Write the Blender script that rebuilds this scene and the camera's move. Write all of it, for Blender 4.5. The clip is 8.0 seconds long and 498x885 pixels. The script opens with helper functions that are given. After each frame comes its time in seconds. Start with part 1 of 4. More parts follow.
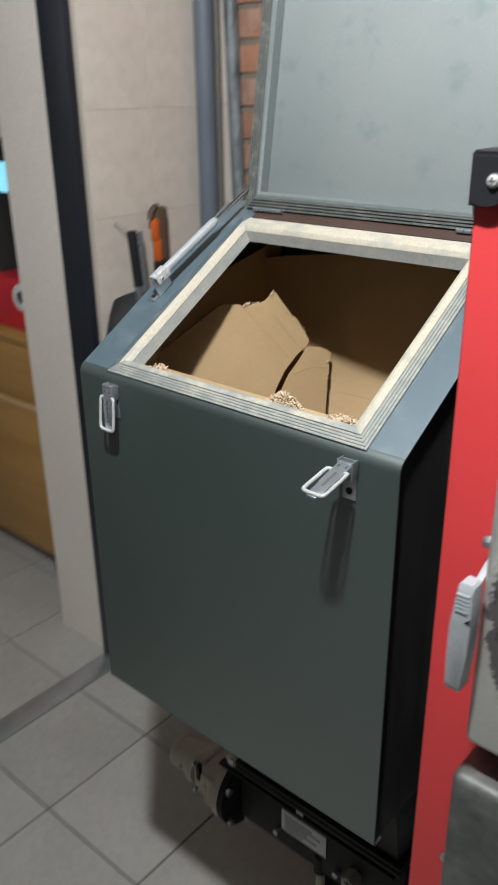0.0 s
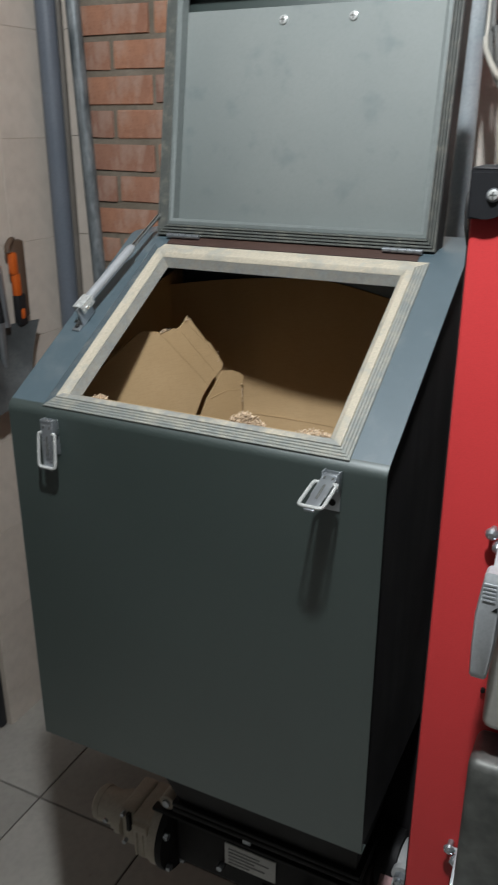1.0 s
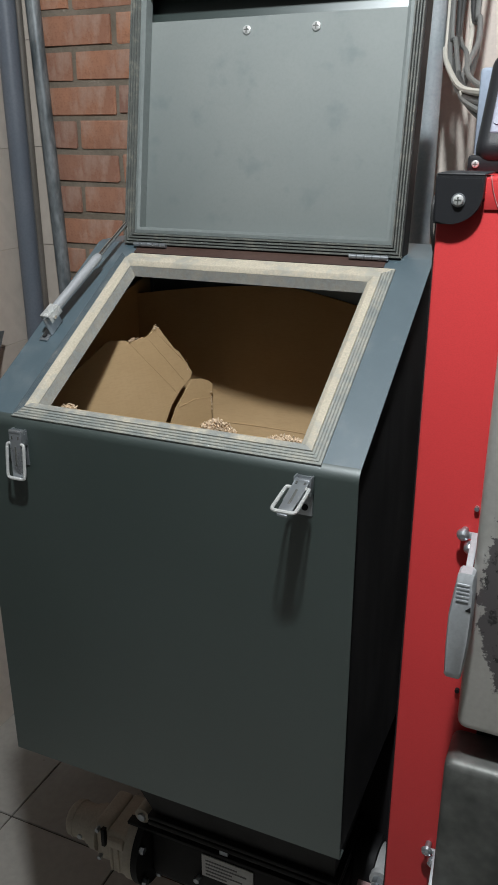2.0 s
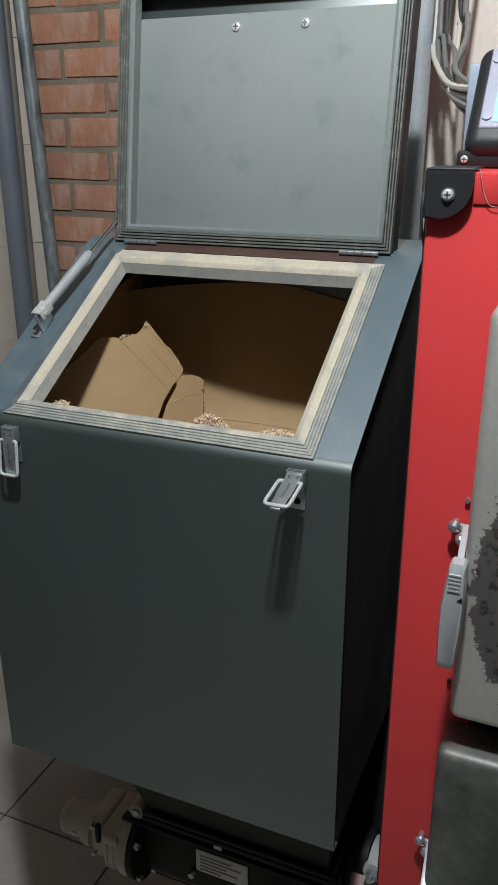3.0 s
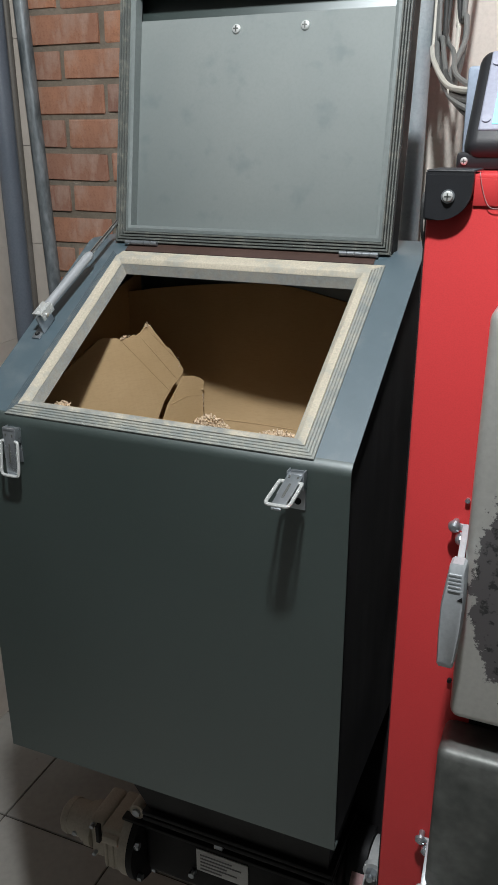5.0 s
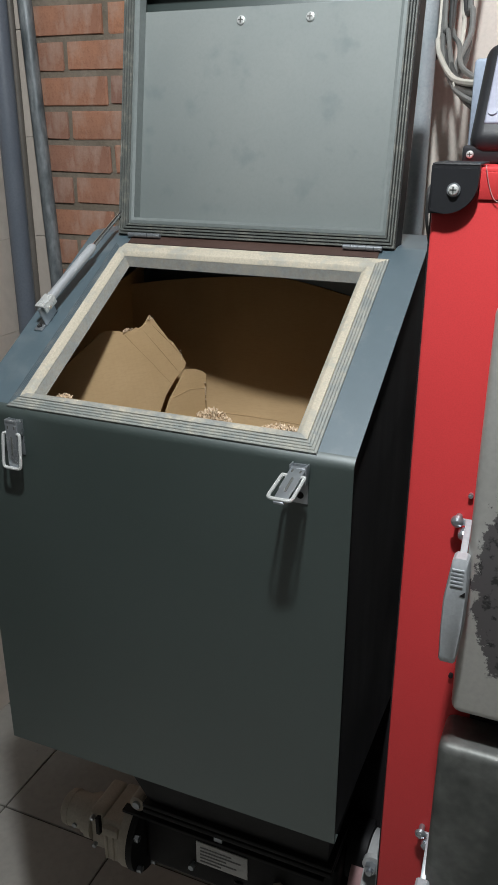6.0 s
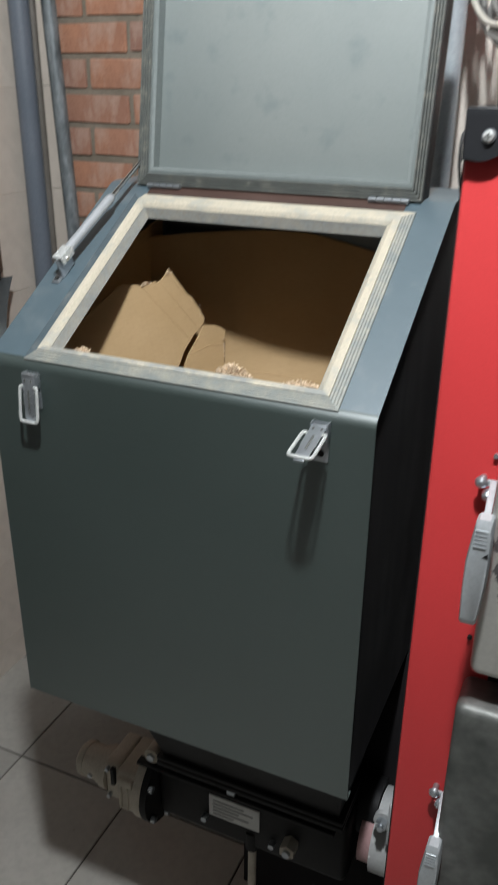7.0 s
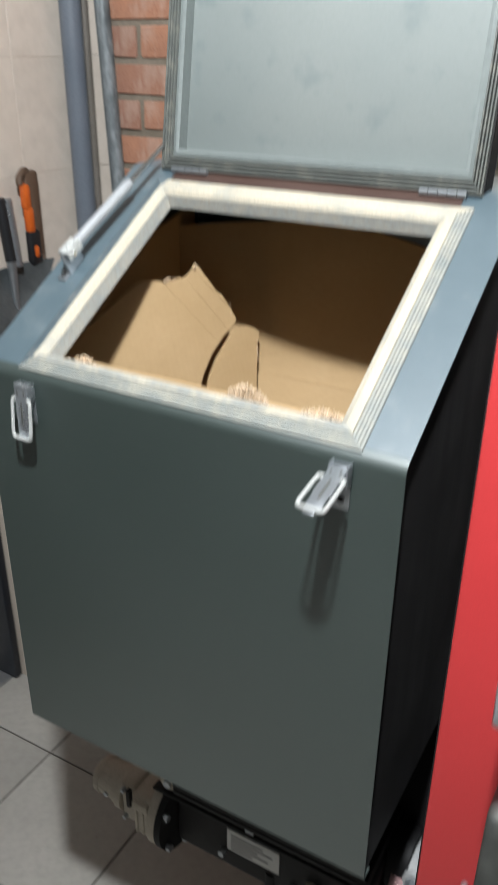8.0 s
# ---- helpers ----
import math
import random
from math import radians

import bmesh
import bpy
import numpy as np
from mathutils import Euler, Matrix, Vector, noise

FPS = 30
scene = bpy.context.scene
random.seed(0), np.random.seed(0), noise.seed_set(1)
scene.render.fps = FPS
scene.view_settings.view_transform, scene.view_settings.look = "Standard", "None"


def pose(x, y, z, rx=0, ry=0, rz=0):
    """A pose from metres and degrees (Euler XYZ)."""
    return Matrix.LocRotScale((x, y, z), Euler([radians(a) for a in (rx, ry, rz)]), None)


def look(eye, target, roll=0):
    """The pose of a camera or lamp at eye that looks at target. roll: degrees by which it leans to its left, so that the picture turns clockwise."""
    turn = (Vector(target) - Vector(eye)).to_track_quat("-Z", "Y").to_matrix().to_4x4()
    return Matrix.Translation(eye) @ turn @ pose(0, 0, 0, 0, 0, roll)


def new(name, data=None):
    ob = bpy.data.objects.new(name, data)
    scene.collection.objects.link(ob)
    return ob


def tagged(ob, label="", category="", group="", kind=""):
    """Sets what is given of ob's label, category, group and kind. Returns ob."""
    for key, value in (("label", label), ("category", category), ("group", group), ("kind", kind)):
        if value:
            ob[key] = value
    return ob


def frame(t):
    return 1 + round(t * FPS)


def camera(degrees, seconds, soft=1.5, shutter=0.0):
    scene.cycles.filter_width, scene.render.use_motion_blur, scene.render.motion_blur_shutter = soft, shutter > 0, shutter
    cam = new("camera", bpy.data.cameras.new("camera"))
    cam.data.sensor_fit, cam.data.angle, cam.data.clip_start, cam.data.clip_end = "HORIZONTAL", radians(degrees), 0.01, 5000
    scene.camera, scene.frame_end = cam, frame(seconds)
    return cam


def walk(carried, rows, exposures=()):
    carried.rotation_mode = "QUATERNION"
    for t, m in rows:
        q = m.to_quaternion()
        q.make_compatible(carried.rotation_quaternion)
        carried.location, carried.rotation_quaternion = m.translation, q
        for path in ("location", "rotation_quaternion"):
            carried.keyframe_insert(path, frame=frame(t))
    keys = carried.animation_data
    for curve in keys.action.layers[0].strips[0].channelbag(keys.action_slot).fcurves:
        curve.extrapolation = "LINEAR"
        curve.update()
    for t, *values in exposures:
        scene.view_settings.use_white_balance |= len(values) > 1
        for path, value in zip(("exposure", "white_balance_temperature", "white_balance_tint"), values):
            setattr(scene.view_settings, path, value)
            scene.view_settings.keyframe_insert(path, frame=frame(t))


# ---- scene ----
cam = camera(34.45, 8.0, soft=1.5, shutter=1.0)
PATH = [
    (0, (0.363, -0.648, 1.653), (-0.838, 0.731, 0.844), -0.8),
    (0.1, (0.341, -0.663, 1.644), (-0.827, 0.758, 0.86), -0.8),
    (0.2, (0.299, -0.676, 1.647), (-0.801, 0.799, 0.862), -0.8),
    (0.3, (0.277, -0.688, 1.646), (-0.778, 0.824, 0.871), -0.8),
    (0.5, (0.238, -0.715, 1.645), (-0.708, 0.873, 0.881), -0.8),
    (0.7, (0.219, -0.735, 1.638), (-0.661, 0.895, 0.885), -0.2),
    (1, (0.21, -0.75, 1.639), (-0.614, 0.917, 0.904), -0.0),
    (1.5, (0.207, -0.749, 1.636), (-0.573, 0.947, 0.918), -0.0),
    (2, (0.207, -0.754, 1.635), (-0.548, 0.956, 0.924), -0.1),
    (3.5, (0.207, -0.763, 1.632), (-0.522, 0.956, 0.917), -0.2),
    (4, (0.209, -0.765, 1.632), (-0.52, 0.955, 0.919), -0.2),
    (4.5, (0.208, -0.765, 1.634), (-0.521, 0.956, 0.922), -0.3),
    (6, (0.204, -0.764, 1.633), (-0.525, 0.95, 0.906), 0.1),
    (6.5, (0.203, -0.76, 1.63), (-0.528, 0.941, 0.875), 0.1),
    (7, (0.194, -0.755, 1.623), (-0.553, 0.91, 0.806), 0.5),
    (7.2, (0.191, -0.73, 1.6), (-0.587, 0.912, 0.764), 0.5),
    (7.4, (0.18, -0.697, 1.588), (-0.623, 0.92, 0.727), 0.8),
    (7.5, (0.172, -0.67, 1.581), (-0.634, 0.935, 0.702), 0.9),
    (7.6, (0.175, -0.65, 1.571), (-0.65, 0.949, 0.699), 0.8),
    (7.8, (0.172, -0.622, 1.591), (-0.676, 0.963, 0.714), 0.9),
    (8, (0.185, -0.598, 1.626), (-0.706, 0.962, 0.747), 0.4),
]
EXPOSURES = ((0.0, 0.50), (0.3, 0.50), (0.7, 0.28), (1.0, 0.0), (2.0, -0.05), (3.5, -0.02), (4.5, 0.02), (6.0, 0.02), (6.5, 0.10), (7.0, 0.36), (7.4, 0.84), (8.0, 0.86))
walk(cam, [(t, look(eye, target, roll)) for t, eye, target, roll in PATH], EXPOSURES)

# ---- light ----
world = bpy.data.worlds.new("world")
world.use_nodes = True
world.node_tree.nodes["Background"].inputs[0].default_value = (0.05, 0.05, 0.05, 1)
world.node_tree.nodes["Background"].inputs[1].default_value = 0.1
scene.world = world


def area_lamp(name, x, y, z, size, watts, colour):
    lamp = bpy.data.lights.new(name, "AREA")
    lamp.shape, lamp.size, lamp.energy, lamp.color = "DISK", size, watts, colour
    ob = new(name, lamp)
    ob.matrix_world = pose(x, y, z)
    return ob


CEILING = 2.74
LAMP = (0.11, -0.61, 2.60)
bulb = bpy.data.lights.new("boiler_room_light", "POINT")
bulb.energy, bulb.shadow_soft_size, bulb.color = 108, 0.040, (0.93, 0.97, 1.0)
new("boiler_room_light", bulb).location = LAMP
# Added fill for the next room, from a lamp that is never in view.
area_lamp("next_room_fill", -2.7, -1.9, CEILING - 0.056, 0.3, 9, (0.95, 0.97, 1.0))


# ---- materials ----
def nodes_of(name):
    m = bpy.data.materials.new(name)
    m.use_nodes = True
    t = m.node_tree
    return m, t, t.nodes["Principled BSDF"]


def link(t, a, b):
    t.links.new(a, b)


def coords(t, kind="Object", scale=(1, 1, 1)):
    c = t.nodes.new("ShaderNodeTexCoord")
    mp = t.nodes.new("ShaderNodeMapping")
    mp.inputs["Scale"].default_value = scale
    link(t, c.outputs[kind], mp.inputs["Vector"])
    return mp.outputs["Vector"]


def noise_of(t, vec, scale, detail=4, rough=0.55):
    n = t.nodes.new("ShaderNodeTexNoise")
    n.inputs["Scale"].default_value, n.inputs["Detail"].default_value, n.inputs["Roughness"].default_value = scale, detail, rough
    link(t, vec, n.inputs["Vector"])
    return n.outputs["Fac"]


def ramp(t, fac, lo, hi, a=0.0, b=1.0):
    r = t.nodes.new("ShaderNodeMapRange")
    r.inputs["From Min"].default_value, r.inputs["From Max"].default_value = lo, hi
    r.inputs["To Min"].default_value, r.inputs["To Max"].default_value = a, b
    link(t, fac, r.inputs["Value"])
    return r.outputs["Result"]


def mix(t, fac, a, b):
    n = t.nodes.new("ShaderNodeMix")
    n.data_type = "RGBA"
    for sock, v in ((n.inputs[0], fac), (n.inputs[6], a), (n.inputs[7], b)):
        if isinstance(v, (int, float)):
            sock.default_value = v
        elif isinstance(v, tuple):
            sock.default_value = (*v, 1)
        else:
            link(t, v, sock)
    return n.outputs[2]


def bump(t, p, height, strength, distance=0.001):
    b = t.nodes.new("ShaderNodeBump")
    b.inputs["Strength"].default_value, b.inputs["Distance"].default_value = strength, distance
    link(t, height, b.inputs["Height"])
    link(t, b.outputs["Normal"], p.inputs["Normal"])


def times(t, a, b):
    n = t.nodes.new("ShaderNodeMath")
    n.operation = "MULTIPLY"
    for sock, v in ((n.inputs[0], a), (n.inputs[1], b)):
        if isinstance(v, (int, float)):
            sock.default_value = v
        else:
            link(t, v, sock)
    return n.outputs[0]


def surface(name, a, b, big=4.0, small=90.0, rough=(0.4, 0.55), metal=0.0, relief=0.2, depth=0.0006, stretch=(1, 1, 1), per_piece=0.0, coat=0.0, spec=0.5):
    """A two-scale surface: colour drifts from a to b over patches and grain."""
    m, t, p = nodes_of(name)
    v = coords(t, "Object", stretch)
    patch, grain = noise_of(t, v, big), noise_of(t, v, small, 3)
    col = mix(t, ramp(t, patch, 0.35, 0.65), a, b)
    dark = tuple(0.82 * c for c in a)
    col = mix(t, ramp(t, grain, 0.4, 0.75, 0.0, 0.5), col, dark)
    if per_piece:
        info = t.nodes.new("ShaderNodeObjectInfo")
        hsv = t.nodes.new("ShaderNodeHueSaturation")
        link(t, ramp(t, info.outputs["Random"], 0, 1, 1 - per_piece, 1 + per_piece), hsv.inputs["Value"])
        link(t, col, hsv.inputs["Color"])
        col = hsv.outputs["Color"]
    link(t, col, p.inputs["Base Color"])
    link(t, ramp(t, patch, 0.3, 0.7, *rough), p.inputs["Roughness"])
    p.inputs["Metallic"].default_value = metal
    p.inputs["Specular IOR Level"].default_value = spec
    p.inputs["Coat Weight"].default_value = coat
    p.inputs["Coat Roughness"].default_value = 0.44
    p.inputs["Coat IOR"].default_value = 1.8
    bump(t, p, grain, relief, depth)
    return m


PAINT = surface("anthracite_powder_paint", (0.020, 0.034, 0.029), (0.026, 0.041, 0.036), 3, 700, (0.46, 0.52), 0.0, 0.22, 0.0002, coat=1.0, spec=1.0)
PAINT.node_tree.nodes["Principled BSDF"].inputs["Coat Roughness"].default_value = 0.46
PAINT.node_tree.nodes["Principled BSDF"].inputs["Specular Tint"].default_value = (0.86, 0.98, 1.0, 1)
BLACK = surface("black_paint", (0.010, 0.010, 0.011), (0.016, 0.015, 0.015), 8, 200, (0.55, 0.7), 0, 0.2, spec=0.28)
BLACK_PLASTIC = surface("black_plastic", (0.012, 0.013, 0.015), (0.016, 0.017, 0.02), 6, 900, (0.42, 0.5), 0, 0.4, 0.0003)
FRAME_STEEL = surface("dark_door_frame_paint", (0.010, 0.013, 0.019), (0.014, 0.018, 0.026), 5, 300, (0.4, 0.5))
ZINC = surface("zinc_plated_steel", (0.50, 0.53, 0.56), (0.39, 0.42, 0.45), 20, 300, (0.24, 0.38), 0.8, 0.1)
STRUT_GREY = surface("silver_strut_paint", (0.50, 0.52, 0.54), (0.43, 0.45, 0.47), 14, 300, (0.30, 0.40), 0.35, 0.1)
CHROME = surface("polished_rod", (0.75, 0.75, 0.75), (0.7, 0.7, 0.7), 20, 100, (0.12, 0.2), 1.0, 0.02)
PANEL = surface("galvanised_sheet", (0.165, 0.190, 0.186), (0.20, 0.225, 0.218), 5, 160, (0.60, 0.70), 0.05, 0.12, 0.0004)
RED = surface("red_powder_paint", (0.545, 0.044, 0.046), (0.575, 0.048, 0.050), 3, 900, (0.38, 0.46), 0, 0.20, 0.0003, spec=0.32)
STEEL_DARK = surface("dark_worn_steel", (0.075, 0.080, 0.074), (0.23, 0.235, 0.222), 9, 70, (0.40, 0.58), 0.45, 0.35)
BLUE_PIPE = surface("grey_blue_pipe_paint", (0.125, 0.150, 0.185), (0.145, 0.170, 0.205), 6, 200, (0.4, 0.5), 0, 0.2)
PALE_PIPE = surface("pale_grey_pipe_paint", (0.27, 0.315, 0.34), (0.38, 0.42, 0.44), 14, 200, (0.38, 0.5), 0, 0.2)
BROWN_PIPE = surface("dull_brown_pipe", (0.15, 0.135, 0.115), (0.19, 0.17, 0.15), 10, 160, (0.5, 0.65), 0.1, 0.3)
GALV = surface("galvanised_pipe", (0.085, 0.105, 0.115), (0.27, 0.30, 0.315), 38, 120, (0.38, 0.5), 0.2, 0.3, stretch=(1, 1, 0.35))
# Darkness of the gap beside the boiler, given as a matt black.
MATT_BLACK = surface("gap_black", (0.012, 0.011, 0.012), (0.018, 0.016, 0.017), 8, 200, (0.85, 0.95), 0, 0.2, spec=0.15)
MORTAR = surface("grey_mortar", (0.20, 0.170, 0.130), (0.29, 0.25, 0.20), 9, 120, (0.85, 0.95), 0, 0.9, 0.003)
PLASTER = surface("cream_plaster", (0.70, 0.64, 0.57), (0.74, 0.68, 0.61), 3, 140, (0.6, 0.75), 0, 0.3, 0.001)
# Ceiling stays out of view; its dark tone limits light bounced downwards.
CEIL = surface("dark_unseen_ceiling", (0.11, 0.105, 0.10), (0.135, 0.13, 0.12), 2, 120, (0.8, 0.9), 0, 0.2)
WALL_TILE = surface("cream_glazed_tile", (0.645, 0.575, 0.50), (0.685, 0.615, 0.54), 3.5, 30, (0.28, 0.42), 0, 0.08, 0.001, per_piece=0.02)
GROUT = surface("light_grout", (0.56, 0.49, 0.415), (0.6, 0.53, 0.45), 10, 200, (0.85, 0.95), 0, 0.5)
FLOOR_TILE = surface("beige_floor_tile", (0.355, 0.342, 0.312), (0.40, 0.385, 0.352), 5, 60, (0.25, 0.42), 0, 0.1, 0.0006, per_piece=0.05)
FLOOR_GROUT = surface("dark_floor_grout", (0.065, 0.058, 0.05), (0.10, 0.09, 0.08), 12, 200, (0.85, 0.95), 0, 0.6)
ALU = surface("aluminium_threshold", (0.42, 0.43, 0.44), (0.5, 0.51, 0.52), 12, 200, (0.3, 0.42), 0.7, 0.1)
CAST = surface("pale_cast_gearbox", (0.46, 0.41, 0.33), (0.58, 0.53, 0.45), 18, 240, (0.55, 0.7), 0.1, 0.5, 0.0008)
WHITE_PAINT = surface("dusty_white_paint", (0.44, 0.45, 0.45), (0.52, 0.53, 0.53), 10, 200, (0.4, 0.5), 0, 0.2)
PINK = surface("faded_red_gasket", (0.42, 0.24, 0.24), (0.50, 0.32, 0.32), 16, 160, (0.6, 0.7), 0, 0.3)
LABEL = surface("white_paper_label", (0.72, 0.72, 0.70), (0.66, 0.66, 0.63), 30, 300, (0.5, 0.6), 0, 0.05)
INK = surface("grey_print", (0.18, 0.18, 0.18), (0.22, 0.22, 0.22), 30, 300, (0.6, 0.7))
HANDLE = surface("silver_grey_handle", (0.43, 0.46, 0.48), (0.50, 0.53, 0.55), 9, 300, (0.32, 0.42), 0.3, 0.15)
WOOD = surface("orange_brown_veneer", (0.36, 0.19, 0.055), (0.42, 0.235, 0.075), 3, 40, (0.4, 0.55), 0, 0.2, stretch=(0.3, 1, 6))
WOOD_EDGE = surface("light_wood_edge", (0.50, 0.33, 0.15), (0.56, 0.38, 0.19), 4, 60, (0.45, 0.55))
ORANGE = surface("orange_handle_plastic", (0.58, 0.105, 0.013), (0.64, 0.13, 0.018), 10, 200, (0.35, 0.45))
BROWN = surface("brown_brush_wood", (0.10, 0.062, 0.04), (0.14, 0.09, 0.06), 12, 120, (0.55, 0.7), stretch=(1, 1, 0.3))
SHOVEL = surface("grey_shovel_steel", (0.095, 0.108, 0.113), (0.15, 0.165, 0.17), 12, 140, (0.32, 0.48), 0.45, 0.3)
CABLE_WHITE = surface("white_cable", (0.66, 0.63, 0.56), (0.6, 0.57, 0.5), 10, 200, (0.4, 0.5))
CABLE_DARK = surface("dark_cable", (0.035, 0.036, 0.036), (0.06, 0.06, 0.058), 10, 200, (0.4, 0.55))
CABLE_GREY = surface("grey_cable", (0.16, 0.165, 0.16), (0.20, 0.2, 0.19), 10, 200, (0.45, 0.55))
BEZEL = surface("lilac_grey_bezel", (0.27, 0.28, 0.35), (0.31, 0.32, 0.39), 8, 300, (0.35, 0.45))
BLUE_PLASTIC = surface("pale_blue_grey_metal", (0.30, 0.36, 0.45), (0.34, 0.40, 0.49), 8, 300, (0.35, 0.45), 0.2)
RED_PACK = surface("red_packaging", (0.62, 0.02, 0.035), (0.55, 0.02, 0.03), 12, 100, (0.35, 0.5))
# For walls out of view: dark so that they throw back less light.
DIM = surface("dark_unseen_plaster", (0.075, 0.072, 0.066), (0.095, 0.092, 0.086), 3, 140, (0.7, 0.85), 0, 0.3, 0.001)
CHIP = surface("pale_wood_chips", (0.60, 0.45, 0.30), (0.68, 0.53, 0.38), 60, 300, (0.8, 0.9), 0, 0.4, 0.001)


def dusty(name, under, dust, lo, hi, metal=0.0, scale=26.0, under2=None, spec=0.5, coat=0.0):
    """Painted or zinc metal under an uneven coat of wood dust."""
    m, t, p = nodes_of(name)
    v = coords(t)
    a, b, g = noise_of(t, v, scale, 6, 0.62), noise_of(t, v, scale * 3.2, 5, 0.65), noise_of(t, v, 420, 3)
    cover = ramp(t, mix(t, 0.4, a, b), lo, hi)
    base = mix(t, ramp(t, b, 0.35, 0.65), under, under2 or tuple(0.75 * c for c in under))
    tone = mix(t, ramp(t, g, 0.3, 0.7), dust, tuple(0.78 * c for c in dust))
    link(t, mix(t, cover, base, tone), p.inputs["Base Color"])
    link(t, ramp(t, cover, 0, 1, 0.45, 0.92), p.inputs["Roughness"])
    link(t, ramp(t, cover, 0, 1, metal, 0.0), p.inputs["Metallic"])
    p.inputs["Specular IOR Level"].default_value = spec
    p.inputs["Coat Weight"].default_value, p.inputs["Coat Roughness"].default_value, p.inputs["Coat IOR"].default_value = coat, 0.46, 1.8
    bump(t, p, g, 0.12 if coat else 0.5, 0.0008)
    return m


COLLAR_FRONT = dusty("wiped_collar", (0.29, 0.30, 0.28), (0.55, 0.495, 0.39), 0.44, 0.60, 0.0, 30)
COLLAR = dusty("dusty_collar", (0.40, 0.385, 0.33), (0.55, 0.495, 0.39), 0.39, 0.50, 0.0, 24)
COLLAR_IN = dusty("zinc_collar_wall", (0.36, 0.38, 0.37), (0.50, 0.45, 0.36), 0.38, 0.78, 0.2, 60)
GASKET = dusty("dusty_rubber_gasket", (0.235, 0.255, 0.24), (0.42, 0.40, 0.335), 0.42, 0.68, 0.0, 40, (0.18, 0.20, 0.195))
LID_GASKET = dusty("grey_lid_gasket", (0.11, 0.12, 0.11), (0.30, 0.29, 0.24), 0.50, 0.74, 0.0, 60, (0.085, 0.09, 0.085))
DARK_SEAL = dusty("wiped_rubber_seal", (0.085, 0.115, 0.13), (0.30, 0.30, 0.27), 0.50, 0.78, 0.0, 40, (0.07, 0.095, 0.11))
# Brown of the reflection below the lid, put into a base colour.
REFLECTED_BROWN = surface("brown_reflection_tone", (0.060, 0.034, 0.027), (0.078, 0.045, 0.036), 12, 160, (0.45, 0.6), 0, 0.2)
BAIL = surface("bright_zinc_wire", (0.78, 0.80, 0.78), (0.70, 0.72, 0.70), 20, 300, (0.22, 0.32), 0.45, 0.1)
# The front's paint with slope sheen lifted into its base, plus thin dust.
SLOPE_SHEEN = dusty("dusted_slope_sheen_paint", (0.061, 0.101, 0.123), (0.23, 0.255, 0.255), 0.52, 0.95, 0.0, 14, (0.069, 0.111, 0.135), 1.0, 1.0)


def side_paint():
    """Black side sheet with pale vertical rub marks."""
    m, t, p = nodes_of("rubbed_black_side")
    v = coords(t, "Object", (1, 1, 0.10))
    streak = noise_of(t, v, 14, 7, 0.70)
    patch = noise_of(t, coords(t), 6, 3)
    fac = times(t, ramp(t, streak, 0.40, 0.85), ramp(t, patch, 0.36, 0.62))
    link(t, mix(t, fac, (0.046, 0.045, 0.046), (0.125, 0.123, 0.122)), p.inputs["Base Color"])
    p.inputs["Roughness"].default_value = 0.5
    p.inputs["Specular IOR Level"].default_value = 0.3
    bump(t, p, streak, 0.1)
    return m


SIDE = side_paint()


def panel_sheet():
    """Galvanised inner sheet with faint smudges."""
    m, t, p = nodes_of("smudged_galvanised_sheet")
    v = coords(t)
    cloud, smudge, grain = noise_of(t, v, 3.2, 3), noise_of(t, v, 24, 5), noise_of(t, v, 260, 2)
    col = mix(t, ramp(t, cloud, 0.35, 0.65), (0.195, 0.222, 0.217), (0.225, 0.247, 0.238))
    col = mix(t, ramp(t, smudge, 0.58, 0.74, 0.0, 0.40), col, (0.125, 0.16, 0.17))
    col = mix(t, ramp(t, grain, 0.4, 0.8, 0.0, 0.25), col, (0.17, 0.195, 0.188))
    link(t, col, p.inputs["Base Color"])
    link(t, ramp(t, smudge, 0.3, 0.7, 0.66, 0.78), p.inputs["Roughness"])
    p.inputs["Specular IOR Level"].default_value = 0.35
    bump(t, p, grain, 0.1, 0.0004)
    return m


SHEET = panel_sheet()


def cardboard():
    """Brown corrugated board with fine flutes and a few soft dents."""
    m, t, p = nodes_of("brown_cardboard")
    v = coords(t)
    w = t.nodes.new("ShaderNodeTexWave")
    w.inputs["Scale"].default_value, w.inputs["Distortion"].default_value, w.inputs["Detail"].default_value = 42, 0.6, 1
    w.bands_direction = "Y"
    link(t, v, w.inputs["Vector"])
    cloud, fibre = noise_of(t, v, 9, 4), noise_of(t, coords(t, "Object", (1, 1, 5)), 90, 3)
    col = mix(t, ramp(t, cloud, 0.3, 0.7), (0.45, 0.305, 0.155), (0.50, 0.345, 0.185))
    col = mix(t, ramp(t, fibre, 0.45, 0.8, 0, 0.35), col, (0.37, 0.24, 0.115))
    col = mix(t, ramp(t, w.outputs["Fac"], 0.0, 0.25, 0.02, 0.0), col, (0.24, 0.14, 0.06))
    link(t, col, p.inputs["Base Color"])
    p.inputs["Roughness"].default_value = 0.8
    bump(t, p, mix(t, 0.7, w.outputs["Fac"], cloud), 0.06, 0.001)
    return m


BOARD = cardboard()


